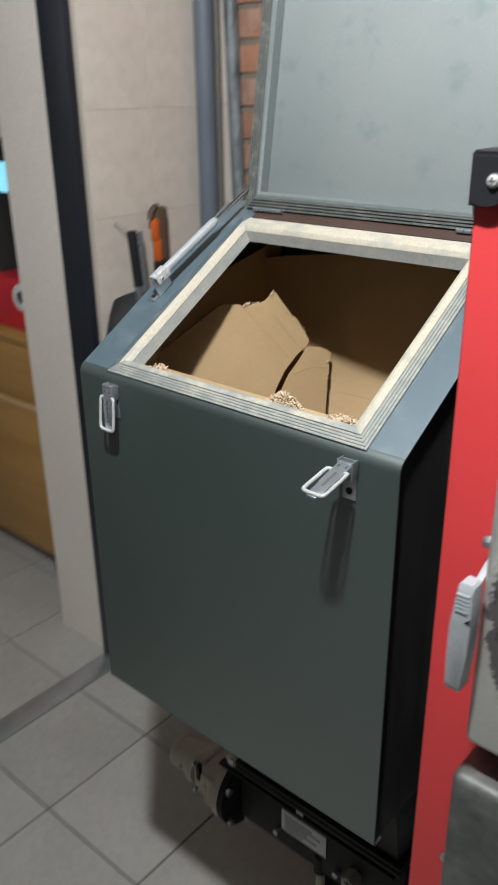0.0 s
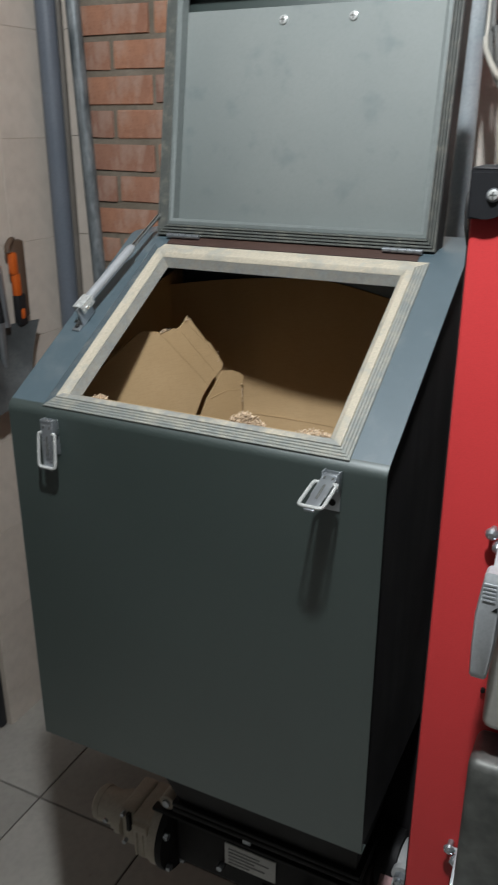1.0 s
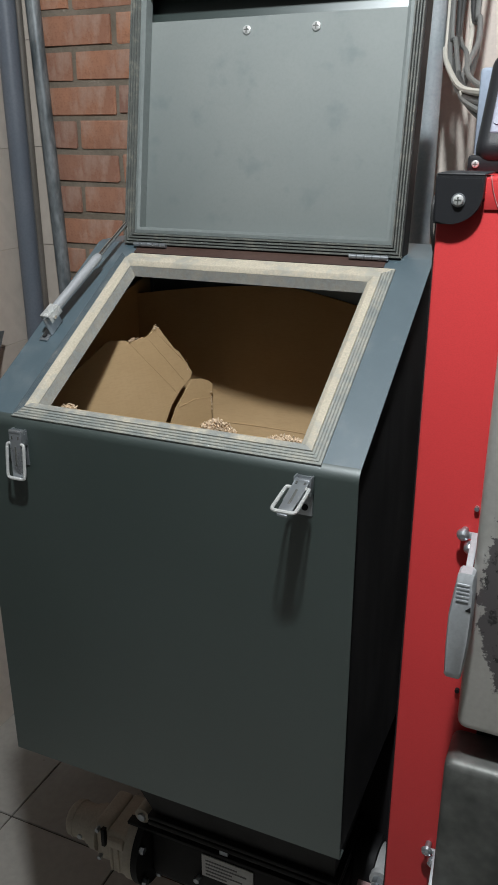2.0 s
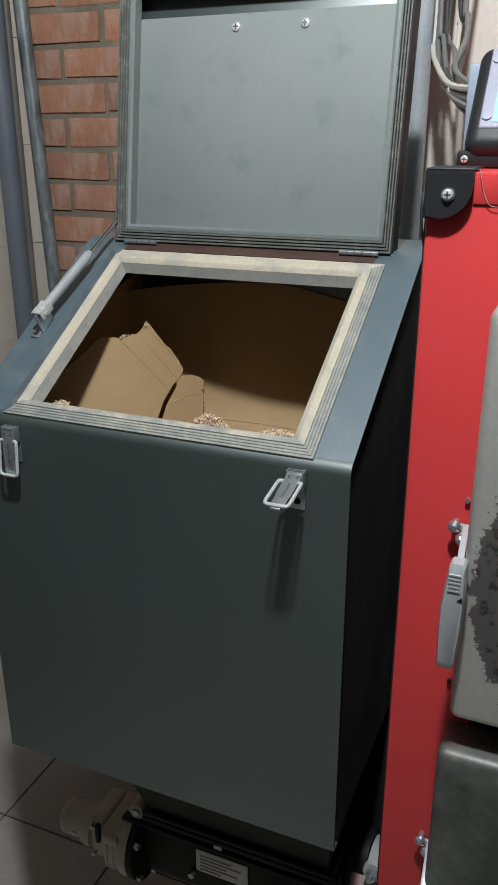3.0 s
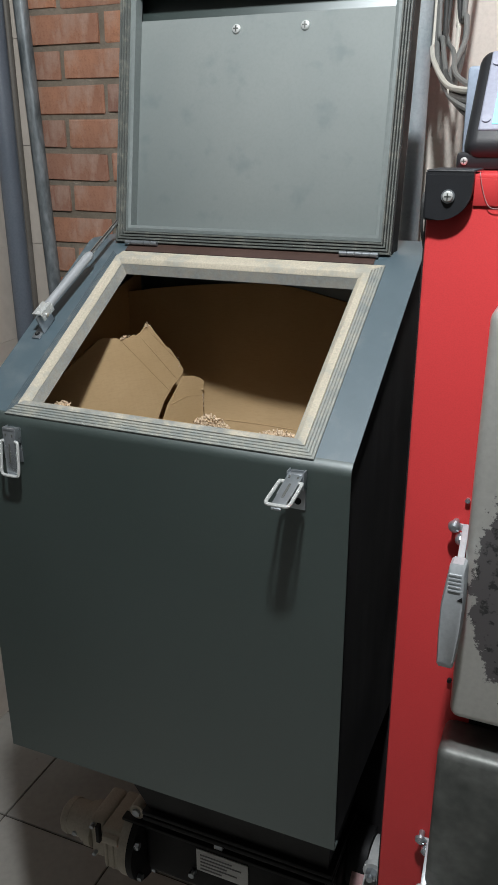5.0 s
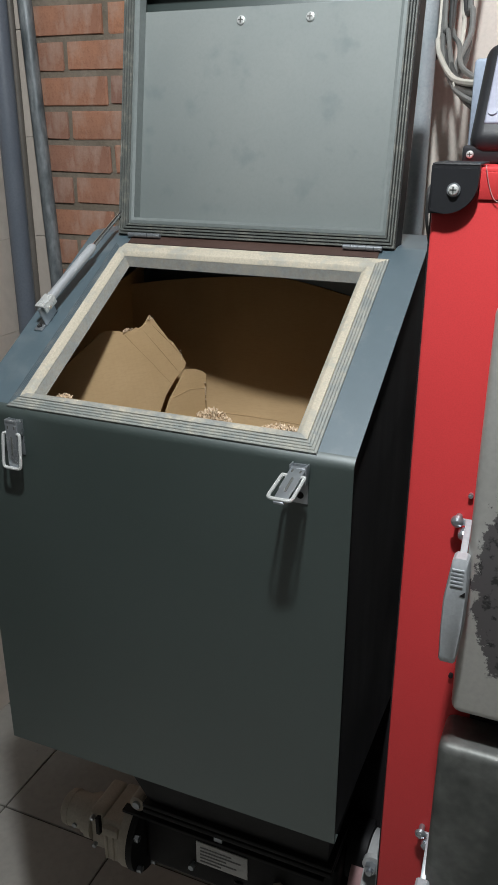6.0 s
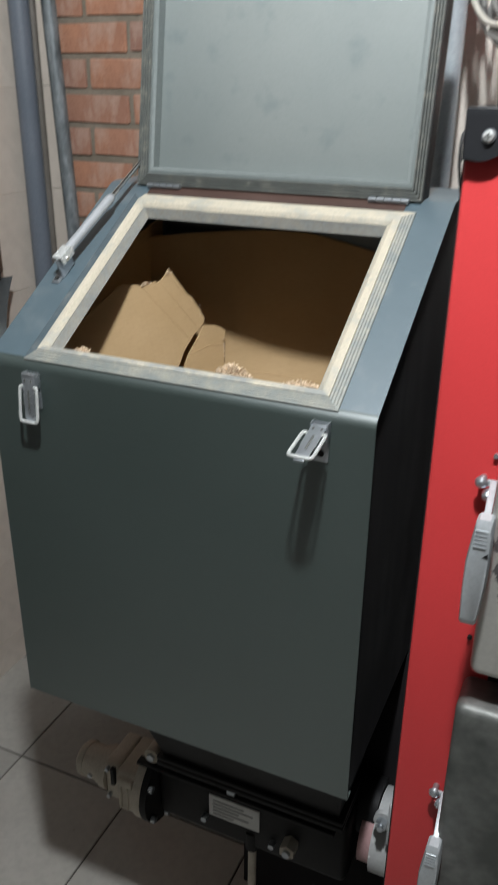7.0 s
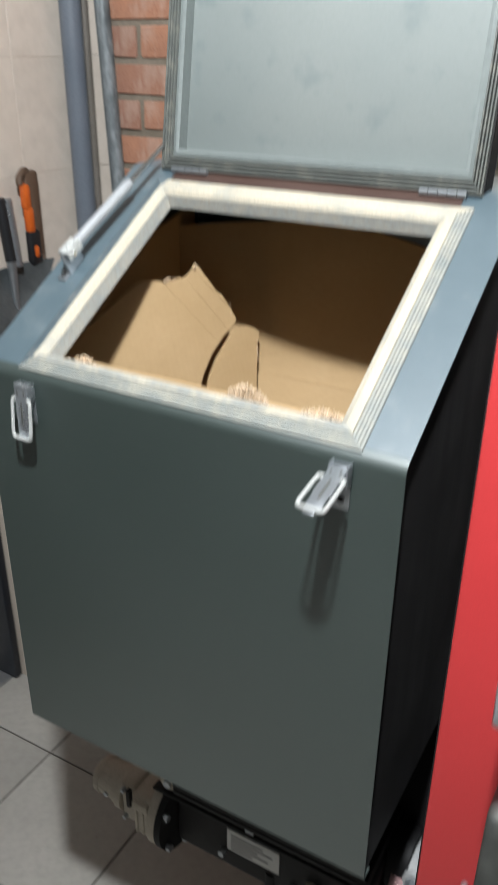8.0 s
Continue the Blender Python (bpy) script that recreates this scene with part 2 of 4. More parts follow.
def brick_face():
    m, t, p = nodes_of("orange_red_brick")
    v = coords(t)
    info = t.nodes.new("ShaderNodeObjectInfo")
    patch, grain, salt = noise_of(t, v, 16, 5, 0.6), noise_of(t, v, 150, 4, 0.65), noise_of(t, coords(t, "Object", (1, 1, 0.45)), 22, 6, 0.65)
    col = mix(t, ramp(t, info.outputs["Random"], 0.15, 0.75), (0.31, 0.172, 0.13), (0.56, 0.265, 0.152))
    col = mix(t, ramp(t, patch, 0.35, 0.7, 0, 0.6), col, (0.31, 0.15, 0.105))
    col = mix(t, ramp(t, grain, 0.5, 0.75, 0, 0.45), col, (0.22, 0.085, 0.055))
    col = mix(t, ramp(t, salt, 0.48, 0.72, 0, 0.6), col, (0.58, 0.45, 0.37))
    link(t, col, p.inputs["Base Color"])
    p.inputs["Roughness"].default_value = 0.85
    bump(t, p, grain, 0.7, 0.002)
    return m


BRICK = brick_face()


def stained_steel():
    """Silver door sheet with one large dark scorched patch that has a ragged rim."""
    m, t, p = nodes_of("scorched_door_steel")
    c = t.nodes.new("ShaderNodeTexCoord")
    mp = t.nodes.new("ShaderNodeMapping")
    mp.inputs["Location"].default_value = (-0.235, 0.0, -1.252)
    link(t, c.outputs["Object"], mp.inputs["Vector"])
    sc = t.nodes.new("ShaderNodeMapping")
    sc.inputs["Scale"].default_value = (11.0, 0.0, 6.9)
    link(t, mp.outputs["Vector"], sc.inputs["Vector"])
    ln = t.nodes.new("ShaderNodeVectorMath")
    ln.operation = "LENGTH"
    link(t, sc.outputs["Vector"], ln.inputs[0])
    edge = noise_of(t, c.outputs["Object"], 55, 8, 0.72)
    add = t.nodes.new("ShaderNodeMath")
    add.operation = "ADD"
    link(t, ln.outputs["Value"], add.inputs[0])
    link(t, ramp(t, edge, 0.2, 0.8, -0.2, 0.2), add.inputs[1])
    inside = ramp(t, add.outputs[0], 1.0, 1.03, 1.0, 0.0)
    grain, fleck = noise_of(t, c.outputs["Object"], 160, 4), noise_of(t, c.outputs["Object"], 110, 3, 0.6)
    bare = mix(t, ramp(t, grain, 0.3, 0.7), (0.48, 0.475, 0.445), (0.54, 0.535, 0.50))
    burnt = mix(t, ramp(t, fleck, 0.55, 0.64), (0.125, 0.117, 0.118), (0.04, 0.04, 0.04))
    link(t, mix(t, inside, bare, burnt), p.inputs["Base Color"])
    link(t, ramp(t, inside, 0, 1, 0.36, 0.6), p.inputs["Roughness"])
    p.inputs["Metallic"].default_value = 0.45
    bump(t, p, grain, 0.2, 0.0006)
    return m


DOOR_STEEL = stained_steel()


def glow(name, colour, strength):
    m, t, p = nodes_of(name)
    p.inputs["Base Color"].default_value = (*colour, 1)
    p.inputs["Emission Color"].default_value = (*colour, 1)
    p.inputs["Emission Strength"].default_value = strength
    p.inputs["Roughness"].default_value = 0.2
    return m


SCREEN = glow("lit_cyan_screen", (0.22, 0.62, 0.82), 0.75)
BULB = glow("fill_lamp_diffuser", (1.0, 0.93, 0.84), 5.0)


# ---- mesh helpers ----
def box(bm, x0, x1, y0, y1, z0, z1, bevel=0.0, seg=2):
    made = bmesh.ops.create_cube(bm, size=1.0, matrix=Matrix.Translation(((x0 + x1) / 2, (y0 + y1) / 2, (z0 + z1) / 2)) @ Matrix.Diagonal((x1 - x0, y1 - y0, z1 - z0, 1)))
    if bevel:
        edges = list({e for v in made["verts"] for e in v.link_edges})
        bmesh.ops.bevel(bm, geom=edges, offset=bevel, segments=seg, affect="EDGES", profile=0.5)
    return bm


def rod(bm, p0, p1, r0, r1=None, seg=20, caps=True):
    p0, p1 = Vector(p0), Vector(p1)
    turn = (p1 - p0).to_track_quat("Z", "Y").to_matrix().to_4x4()
    bmesh.ops.create_cone(bm, cap_ends=caps, segments=seg, radius1=r0, radius2=r0 if r1 is None else r1, depth=(p1 - p0).length, matrix=Matrix.Translation((p0 + p1) / 2) @ turn)
    return bm


def hose(bm, pts, r, seg=8, closed=False):
    """A round wire swept along points."""
    pts = [Vector(p) for p in pts]
    n = len(pts)
    rings, side = [], None
    for i, p in enumerate(pts):
        a, b = (pts[i - 1], pts[(i + 1) % n]) if closed else (pts[max(i - 1, 0)], pts[min(i + 1, n - 1)])
        d = (b - a).normalized()
        if side is None:
            side = d.orthogonal().normalized()
        side = (side - d * side.dot(d)).normalized()
        other = d.cross(side)
        rings.append([bm.verts.new(p + r * (math.cos(k * math.tau / seg) * side + math.sin(k * math.tau / seg) * other)) for k in range(seg)])
    for i in range(n if closed else n - 1):
        a, b = rings[i], rings[(i + 1) % n]
        for k in range(seg):
            bm.faces.new((a[k], a[(k + 1) % seg], b[(k + 1) % seg], b[k]))
    if not closed:
        bm.faces.new(rings[0][::-1])
        bm.faces.new(rings[-1])
    return bm


def smooth_path(pts, steps=8):
    """Catmull-Rom through points."""
    pts = [Vector(p) for p in pts]
    out = []
    for i in range(len(pts) - 1):
        p0, p1, p2, p3 = pts[max(i - 1, 0)], pts[i], pts[i + 1], pts[min(i + 2, len(pts) - 1)]
        for k in range(steps):
            u = k / steps
            out.append(0.5 * (2 * p1 + (p2 - p0) * u + (2 * p0 - 5 * p1 + 4 * p2 - p3) * u * u + (3 * p1 - p0 - 3 * p2 + p3) * u ** 3))
    return out + [pts[-1]]


def sweep_frame(bm, profile, x0, x1, s0, s1, m, sides=(0, 1, 2, 3), right=lambda d: d, left=lambda d: d):
    """A closed profile of (outward, height) carried round a rectangle with mitred corners; sides: front, right, back, left."""
    rings = []
    for cx, cs, dx, ds in ((x0, s0, -1, -1), (x1, s0, 1, -1), (x1, s1, 1, 1), (x0, s1, -1, 1)):
        rings.append([bm.verts.new(m @ Vector((cx + dx * (right(d) if dx > 0 else left(d)), cs + ds * d, h))) for d, h in profile])
    n = len(profile)
    for i in sides:
        a, b = rings[i], rings[(i + 1) % 4]
        for k in range(n):
            bm.faces.new((a[k], b[k], b[(k + 1) % n], a[(k + 1) % n]))
    for v in [v for v in bm.verts if not v.link_faces]:
        bm.verts.remove(v)
    return bm


def sheet(bm, outline, thick, x0, x1):
    """A bent sheet: an outline of (y, z), given its thickness inwards, from x0 to x1."""
    n = len(outline)
    inner = []
    for i in range(n):
        a, b = Vector(outline[max(i - 1, 0)]), Vector(outline[min(i + 1, n - 1)])
        d = (b - a).normalized()
        inner.append((outline[i][0] + d.y * thick, outline[i][1] - d.x * thick))
    loop = list(outline) + inner[::-1]
    ra = [bm.verts.new((x0, y, z)) for y, z in loop]
    rb = [bm.verts.new((x1, y, z)) for y, z in loop]
    k = len(loop)
    for i in range(k):
        bm.faces.new((ra[i], ra[(i + 1) % k], rb[(i + 1) % k], rb[i]))
    for i in range(n - 1):
        bm.faces.new((ra[i], ra[k - 1 - i], ra[k - 2 - i], ra[i + 1]))
        bm.faces.new((rb[i], rb[i + 1], rb[k - 2 - i], rb[k - 1 - i]))
    return bm


def mesh_of(name, bm, material, smooth=35):
    bmesh.ops.recalc_face_normals(bm, faces=bm.faces)
    me = bpy.data.meshes.new(name)
    bm.to_mesh(me)
    bm.free()
    me.materials.append(material)
    me.shade_smooth()
    me.set_sharp_from_angle(angle=radians(smooth))
    return me


def part(name, bm, material, parent, label=""):
    ob = new(name, mesh_of(name, bm, material))
    ob.parent = parent
    if parent is not None:
        ob.matrix_parent_inverse = parent.matrix_basis.inverted()
    if label:
        ob["label"] = label
    return ob


def thing(name, label, category, at=(0, 0, 0), group="", kind=""):
    ob = new(name)
    ob.empty_display_size = 0.05
    ob.matrix_basis = Matrix.Translation(at)
    return tagged(ob, label, category, group, kind)


def solid(name, bm, material, label, category, group="", kind=""):
    return tagged(new(name, mesh_of(name, bm, material)), label, category, group, kind)


def structure(name, bm, material, label=""):
    return tagged(new(name, mesh_of(name, bm, material)), label, kind="structure")


def B(*a, **k):
    return box(bmesh.new(), *a, **k)


def R(*a, **k):
    return rod(bmesh.new(), *a, **k)


# ---- large structure ----
XW, YB, XR, YF = -1.25, 1.08, 1.9, -2.3          # left wall, back wall, right wall, front wall
XL = -1.60                                       # far side of the left wall
DOOR0, DOOR1, DOORH = -0.30, 0.635, 2.06         # the doorway in the left wall
floor = structure("floor", B(XL - 2.0, XR + 0.1, YF - 0.1, YB + 0.1, -0.12, -0.004), FLOOR_GROUT, "beige tiled floor with dark grout")
structure("ceiling", B(XL - 2.0, XR + 0.1, YF - 0.1, YB + 0.1, CEILING, CEILING + 0.1), CEIL, "unseen ceiling, darkened to cut bounce light")
wall_north = structure("wall_north", B(XW, -0.42, YB, YB + 0.15, 0, CEILING), MORTAR, "orange brick wall with grey mortar")
structure("wall_north_plain", B(-0.42, XR, YB - 0.008, YB + 0.15, 0, CEILING), PLASTER, "unseen plain wall, darkened to cut bounce light behind the boiler")
structure("chimney_breast", B(-0.30, XR - 0.001, 0.80, YB - 0.009, 0, CEILING - 0.001), PLASTER, "cream plastered chimney breast behind the boiler")
# Unseen walls, made far darker than plaster to hold down the fill.
structure("wall_east", B(XR, XR + 0.1, YF, YB + 0.15, 0, CEILING), DIM, "unseen plain wall, darkened to cut bounce light")
structure("wall_south", B(XL - 2.0, XR + 0.1, YF - 0.1, YF, 0, CEILING), DIM, "unseen plain wall, darkened to cut bounce light")
bm = bmesh.new()
box(bm, XL, XW - 0.0014, DOOR1, YB + 0.15, 0, CEILING)
wall_west = structure("wall_west", bm, GROUT, "thick wall with cream glazed tiles beside the doorway")
# Unseen rest of the left wall, darkened against bounce instead of tiled.
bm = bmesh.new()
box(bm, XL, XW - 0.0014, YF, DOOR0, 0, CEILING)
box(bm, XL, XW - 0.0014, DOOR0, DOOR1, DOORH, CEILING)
structure("wall_west_south", bm, DIM, "unseen wall beside and over the doorway, darkened to cut bounce light")
bm = bmesh.new()
box(bm, XL + 0.004, XW - 0.10, DOOR1 - 0.004, DOOR1, 0.0, DOORH)
structure("doorway_reveal", bm, PLASTER, "grey-cream plastered doorway reveal")
structure("wall_next_room_north", B(XL - 2.0, XL, 1.25, 1.35, 0, CEILING), PLASTER, "cream wall of the next room")
structure("wall_next_room_west", B(XL - 2.1, XL - 2.0, YF - 0.1, 1.35, 0, CEILING), PLASTER, "cream wall of the next room")
structure("floor_next_room_end", B(XL - 2.0, XL, YB + 0.1, 1.3, -0.12, -0.002), FLOOR_TILE, "tiled floor of the next room")
structure("ceiling_next_room_end", B(XL - 2.0, XL, YB + 0.1, 1.35, CEILING, CEILING + 0.1), CEIL, "unseen ceiling of the next room, darkened to cut bounce light")
structure("threshold", B(-1.358, -1.283, DOOR0, DOOR1 - 0.005, -0.004, 0.007, bevel=0.003), ALU, "flat aluminium threshold strip")


def door_frame():
    ob = thing("door_frame", "dark blue-black steel door frame in the doorway", "door frame", (-1.31, 0.2, 0), kind="structure")
    x0, x1 = XW - 0.105, XW - 0.012
    for y0, y1 in ((DOOR1 - 0.030, DOOR1 - 0.005), (DOOR0, DOOR0 + 0.03)):
        part("post", B(x0, x1, y0, y1, 0.008, DOORH - 0.03, bevel=0.003), FRAME_STEEL, ob)
    part("head", B(x0, x1, DOOR0, DOOR1 - 0.005, DOORH - 0.03, DOORH - 0.002, bevel=0.003), FRAME_STEEL, ob)


door_frame()


def pipe(name, label, x, y, r, mat, z0=0.0, z1=CEILING, joint=None, clips=(), tip=0.0):
    ob = thing(name, label, "pipe", (x, y, z0))
    part("tube", R((x + tip, y, z0), (x - tip, y, z1), r, seg=28), mat, ob)
    if joint:
        part("coupling", R((x, y, joint), (x, y, joint + 0.055), r * 1.18, seg=28), mat, ob)
    for z in clips:
        part("clip", R((x, y, z), (x, y, z + 0.012), r * 1.12, seg=24), ZINC, ob)
    return ob


pipe("vertical_pipe", "thick grey-blue painted heating pipe beside the tiled wall", -1.216, 1.012, 0.0255, BLUE_PIPE)
pipe("vertical_pipe", "thin dull brown pipe behind the thick pipe", -1.211, 1.054, 0.0105, BROWN_PIPE)
pipe("vertical_pipe", "galvanised steel pipe in front of the brick wall", -1.139, 1.050, 0.0178, GALV, tip=0.055)
pipe("vertical_pipe", "grey painted pipe standing behind the hopper", -0.100, 0.68, 0.0175, PALE_PIPE, joint=1.878)


# ---- pellet hopper ----
W, ZB, ZT = -0.511, 0.764, 1.302                 # left side, lower edge, front upper edge
YK, ZK, YH = 0.309, 1.488, 0.455                 # kink at the hinges, flat top, back
ANG = math.atan2(ZK - ZT, YK)
SLOPE = Matrix(((1, 0, 0, 0), (0, math.cos(ANG), -math.sin(ANG), 0), (0, math.sin(ANG), math.cos(ANG), ZT), (0, 0, 0, 1)))
LEN = math.hypot(YK, ZK - ZT)
OX0, OX1, OS0, OS1 = -0.425, -0.075, 0.037, 0.3005   # the filling hole on the slope


def slope_yz(s, h=0.0):
    p = SLOPE @ Vector((0, s, h))
    return (p.y, p.z)


hopper = thing("pellet_hopper", "dark grey steel pellet hopper with its lid open", "hopper", ((W) / 2, 0.2, ZB))


def bend(r=0.017, n=9):
    """The rounded upper front edge, from the front sheet into the slope."""
    back = math.tan((math.pi / 2 - ANG) / 2) * r
    cy, cz = r, ZT - back
    return [(cy - r * math.cos(a), cz + r * math.sin(a)) for a in [(math.pi / 2 - ANG) * k / n for k in range(n + 1)]]


part("front_panel", sheet(bmesh.new(), [(0.018, ZB), (0.003, ZB), (0.0, ZB + 0.003)] + bend() + [slope_yz(0.0105)], 0.002, W, 0), PAINT, hopper)
part("front_rail", sheet(bmesh.new(), [slope_yz(0.0105), slope_yz(OS0 - 0.012)], 0.002, W, 0), SLOPE_SHEEN, hopper)
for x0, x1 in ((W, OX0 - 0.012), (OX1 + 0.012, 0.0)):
    part("top_rail", sheet(bmesh.new(), [slope_yz(OS0 - 0.012), slope_yz(OS1 + 0.012)], 0.002, x0, x1), SLOPE_SHEEN, hopper)
part("top_plate", sheet(bmesh.new(), [slope_yz(OS1 + 0.012), slope_yz(LEN - 0.006), (YK + 0.006, ZK), (YH - 0.004, ZK), (YH, ZK - 0.004), (YH, ZB)], 0.002, W, 0), SLOPE_SHEEN, hopper)


def side_sheet(x0, x1):
    bm = bmesh.new()
    ol = [(0.004, ZB + 0.002), (0.004, ZT - 0.006), (YK + 0.002, ZK - 0.006), (YH - 0.003, ZK - 0.006), (YH - 0.003, ZB + 0.002)]
    a = [bm.verts.new((x0, y, z)) for y, z in ol]
    b = [bm.verts.new((x1, y, z)) for y, z in ol]
    bm.faces.new(a), bm.faces.new(b)
    for i in range(5):
        bm.faces.new((a[i], a[(i + 1) % 5], b[(i + 1) % 5], b[i]))
    return bm


part("side_panel", side_sheet(W + 0.003, W + 0.005), PAINT, hopper)
part("side_panel", side_sheet(-0.005, -0.003), SIDE, hopper, "black side sheet with pale rub marks")
part("bottom_panel", B(W + 0.006, -0.006, 0.02, YH - 0.006, ZB + 0.003, ZB + 0.006), BLACK, hopper)

def rim_wide(d):
    """The rim is wider on the boiler's side."""
    return -0.0055 + d * 0.0232 / 0.0177


collar_top = [(0.0052, 0.0004), (0.0098, 0.0058), (0.0110, 0.0066), (0.0172, 0.0066), (0.0177, 0.0058), (0.0177, 0.0), (0.0080, -0.0012)]
collar = part("collar", sweep_frame(bmesh.new(), collar_top, OX0, OX1, OS0, OS1, SLOPE, sides=(1, 2, 3), right=rim_wide), COLLAR, hopper, "raised rim covered in pale wood dust")
part("collar_front", sweep_frame(bmesh.new(), collar_top, OX0, OX1, OS0, OS1, SLOPE, sides=(0,), right=rim_wide), COLLAR_FRONT, collar, "front of the rim with the dust wiped off in places")
part("collar_wall", sweep_frame(bmesh.new(), [(0.0, -0.0145), (0.0048, 0.0), (0.0072, -0.0012), (0.002, -0.0145)], OX0, OX1, OS0, OS1, SLOPE, right=rim_wide), COLLAR_IN, collar)
ridge = [(0.0180, 0.0002)]
for k in range(4):
    d = 0.0180 + 0.0034 * k
    h = 0.0058 - 0.0010 * k
    ridge += [(d + 0.0001, h - 0.0003), (d + 0.0006, h), (d + 0.0027, h), (d + 0.0032, h - 0.0003), (d + 0.0034, h - 0.0013)]
ridge.append((0.0316, 0.0002))
for side, mat, text in ((0, GASKET, "ribbed rubber seal with dust in its grooves"), (1, GASKET, "ribbed rubber seal with dust in its grooves"), (2, COLLAR, "seal buried under pale wood dust"), (3, DARK_SEAL, "dark rubber seal wiped clean")):
    part("seal", sweep_frame(bmesh.new(), ridge, OX0, OX1, OS0, OS1, SLOPE, sides=(side,), left=(lambda d: 0.0150) if side == 2 else (lambda d: d)), mat, hopper, text)
# Added strip: draws the plate's brownish reflection as a coloured sheet.
part("reflection_strip", sheet(bmesh.new(), [slope_yz(0.3345, 0.0015), slope_yz(LEN - 0.004, 0.0015)], 0.001, -0.438, -0.060), REFLECTED_BROWN, hopper, "brown strip added as the reflection under the lid")

# the open lid, leaning back on its hinges
LEANB = radians(9.0)
LID = Matrix(((1, 0, 0, 0), (0, math.sin(LEANB), -math.cos(LEANB), 0.301), (0, math.cos(LEANB), math.sin(LEANB), 1.4890), (0, 0, 0, 1)))
LX0, LX1, LV = -0.4630, -0.0405, 0.362


def lid_box(x0, x1, v0, v1, h0, h1, bevel=0.0):
    bm = B(x0, x1, v0, v1, h0, h1, bevel=bevel)
    bmesh.ops.transform(bm, matrix=LID, verts=bm.verts)
    return bm


lid = part("lid", lid_box(LX0, LX1, 0.0, LV, -0.036, -0.032, 0.0015), PAINT, hopper, "open lid leaning back on two hinges")
# Lid sides get black paint in place of the shadow on them.
for name, a in (("shaded_lid_side", (LX0, LX0 + 0.003, 0, LV)), ("shaded_lid_side", (LX1 - 0.003, LX1, 0, LV)), ("shaded_lid_side", (LX0 + 0.003, LX1 - 0.003, 0, 0.003)), ("shaded_lid_side", (LX0 + 0.003, LX1 - 0.003, LV - 0.003, LV))):
    part(name, lid_box(*a, -0.032, -0.001), BLACK, lid)
IX0, IX1, IV0, IV1 = LX0 + 0.026, LX1 - 0.023, 0.022, LV - 0.024
part("lid_trim", sweep_frame(bmesh.new(), [(0.0, -0.017), (0.0, 0.0), (0.004, 0.0015), (0.0085, 0.0), (0.0085, -0.017)], IX0, IX1, IV0, IV1, LID), PANEL, lid)
lip = [(0.0088, -0.004)]
for k in range(4):
    d = 0.0090 + 0.0042 * k
    lip += [(d, 0.0010), (d + 0.0006, 0.0028), (d + 0.0026, 0.0028), (d + 0.0031, 0.0010), (d + 0.0036, -0.0035)]
lip.append((0.0259, -0.004))
part("lid_seal", sweep_frame(bmesh.new(), lip, IX0, IX1, IV0, IV1, LID, right=lambda d: 0.88 * d), LID_GASKET, lid, "ribbed grey rubber seal round the lid")
inner_sheet = part("inner_sheet", lid_box(IX0 - 0.004, IX1 + 0.004, IV0 - 0.004, 0.3055, -0.0190, -0.0175, 0.0006), SHEET, lid, "galvanised inner sheet with faint smudges")


def screw(parent, m, r, mat=BAIL, name="screw"):
    """A round-headed cross screw, its head along the local z."""
    bm = bmesh.new()
    rings = [[bm.verts.new(m @ Vector((q * r * math.cos(k * math.tau / 20), q * r * math.sin(k * math.tau / 20), h * r))) for k in range(20)] for q, h in ((1, 0), (1, 0.2), (0.86, 0.42), (0.5, 0.56))]
    for a, b in zip(rings, rings[1:]):
        for k in range(20):
            bm.faces.new((a[k], a[(k + 1) % 20], b[(k + 1) % 20], b[k]))
    bm.faces.new(rings[-1])
    ob = part(name, bm, mat, parent)
    slot = bmesh.new()
    for q in (0.14, 0.62), (0.62, 0.14):
        box(slot, -q[0] * r, q[0] * r, -q[1] * r, q[1] * r, 0.545 * r, 0.575 * r)
    bmesh.ops.transform(slot, matrix=m, verts=slot.verts)
    part("slot", slot, STEEL_DARK, parent)
    return ob


for x in (-0.288, -0.188):
    screw(lid, LID @ Matrix.Translation((x, 0.2885, -0.0175)), 0.0062)


def hinge(x):
    bm = bmesh.new()
    y, z = 0.2955, 1.4865
    for k in range(5):
        rod(bm, (x + 0.0108 * k, y, z), (x + 0.0108 * k + 0.0100, y, z), 0.0034, seg=14)
    part("hinge", bm, ZINC, hopper, "small zinc butt hinge")


hinge(-0.442)
hinge(-0.110)


# gas strut on the slope
strut = thing("gas_strut", "silver gas strut holding the hopper lid open", "gas strut", (-0.478, 0.12, 1.385))
P0, P1 = Vector((-0.4772, 0.1398, 1.4165)), Vector((-0.4590, 0.314, 1.5205))
MID = P0.lerp(P1, 0.535)
part("cylinder", R(P0, MID, 0.0066, seg=24), STRUT_GREY, strut)
part("collar_ring", R(MID, MID + (P1 - P0).normalized() * 0.006, 0.0066, 0.0045, seg=24), STRUT_GREY, strut)
part("rod", R(MID, P1, 0.0032, seg=14), CHROME, strut, "thin polished rod")
AXIS = (P1 - P0).normalized()
TURN = Matrix.Translation(P0) @ AXIS.to_track_quat("Y", "Z").to_matrix().to_4x4()
bm = B(-0.0078, 0.0078, -0.024, 0.002, 0.0030, 0.0062, bevel=0.0010)
for k in (-1, 1):
    box(bm, k * 0.0067 - 0.0012, k * 0.0067 + 0.0012, -0.023, 0.002, -0.0070, 0.0036, bevel=0.0006)
bmesh.ops.transform(bm, matrix=TURN, verts=bm.verts)
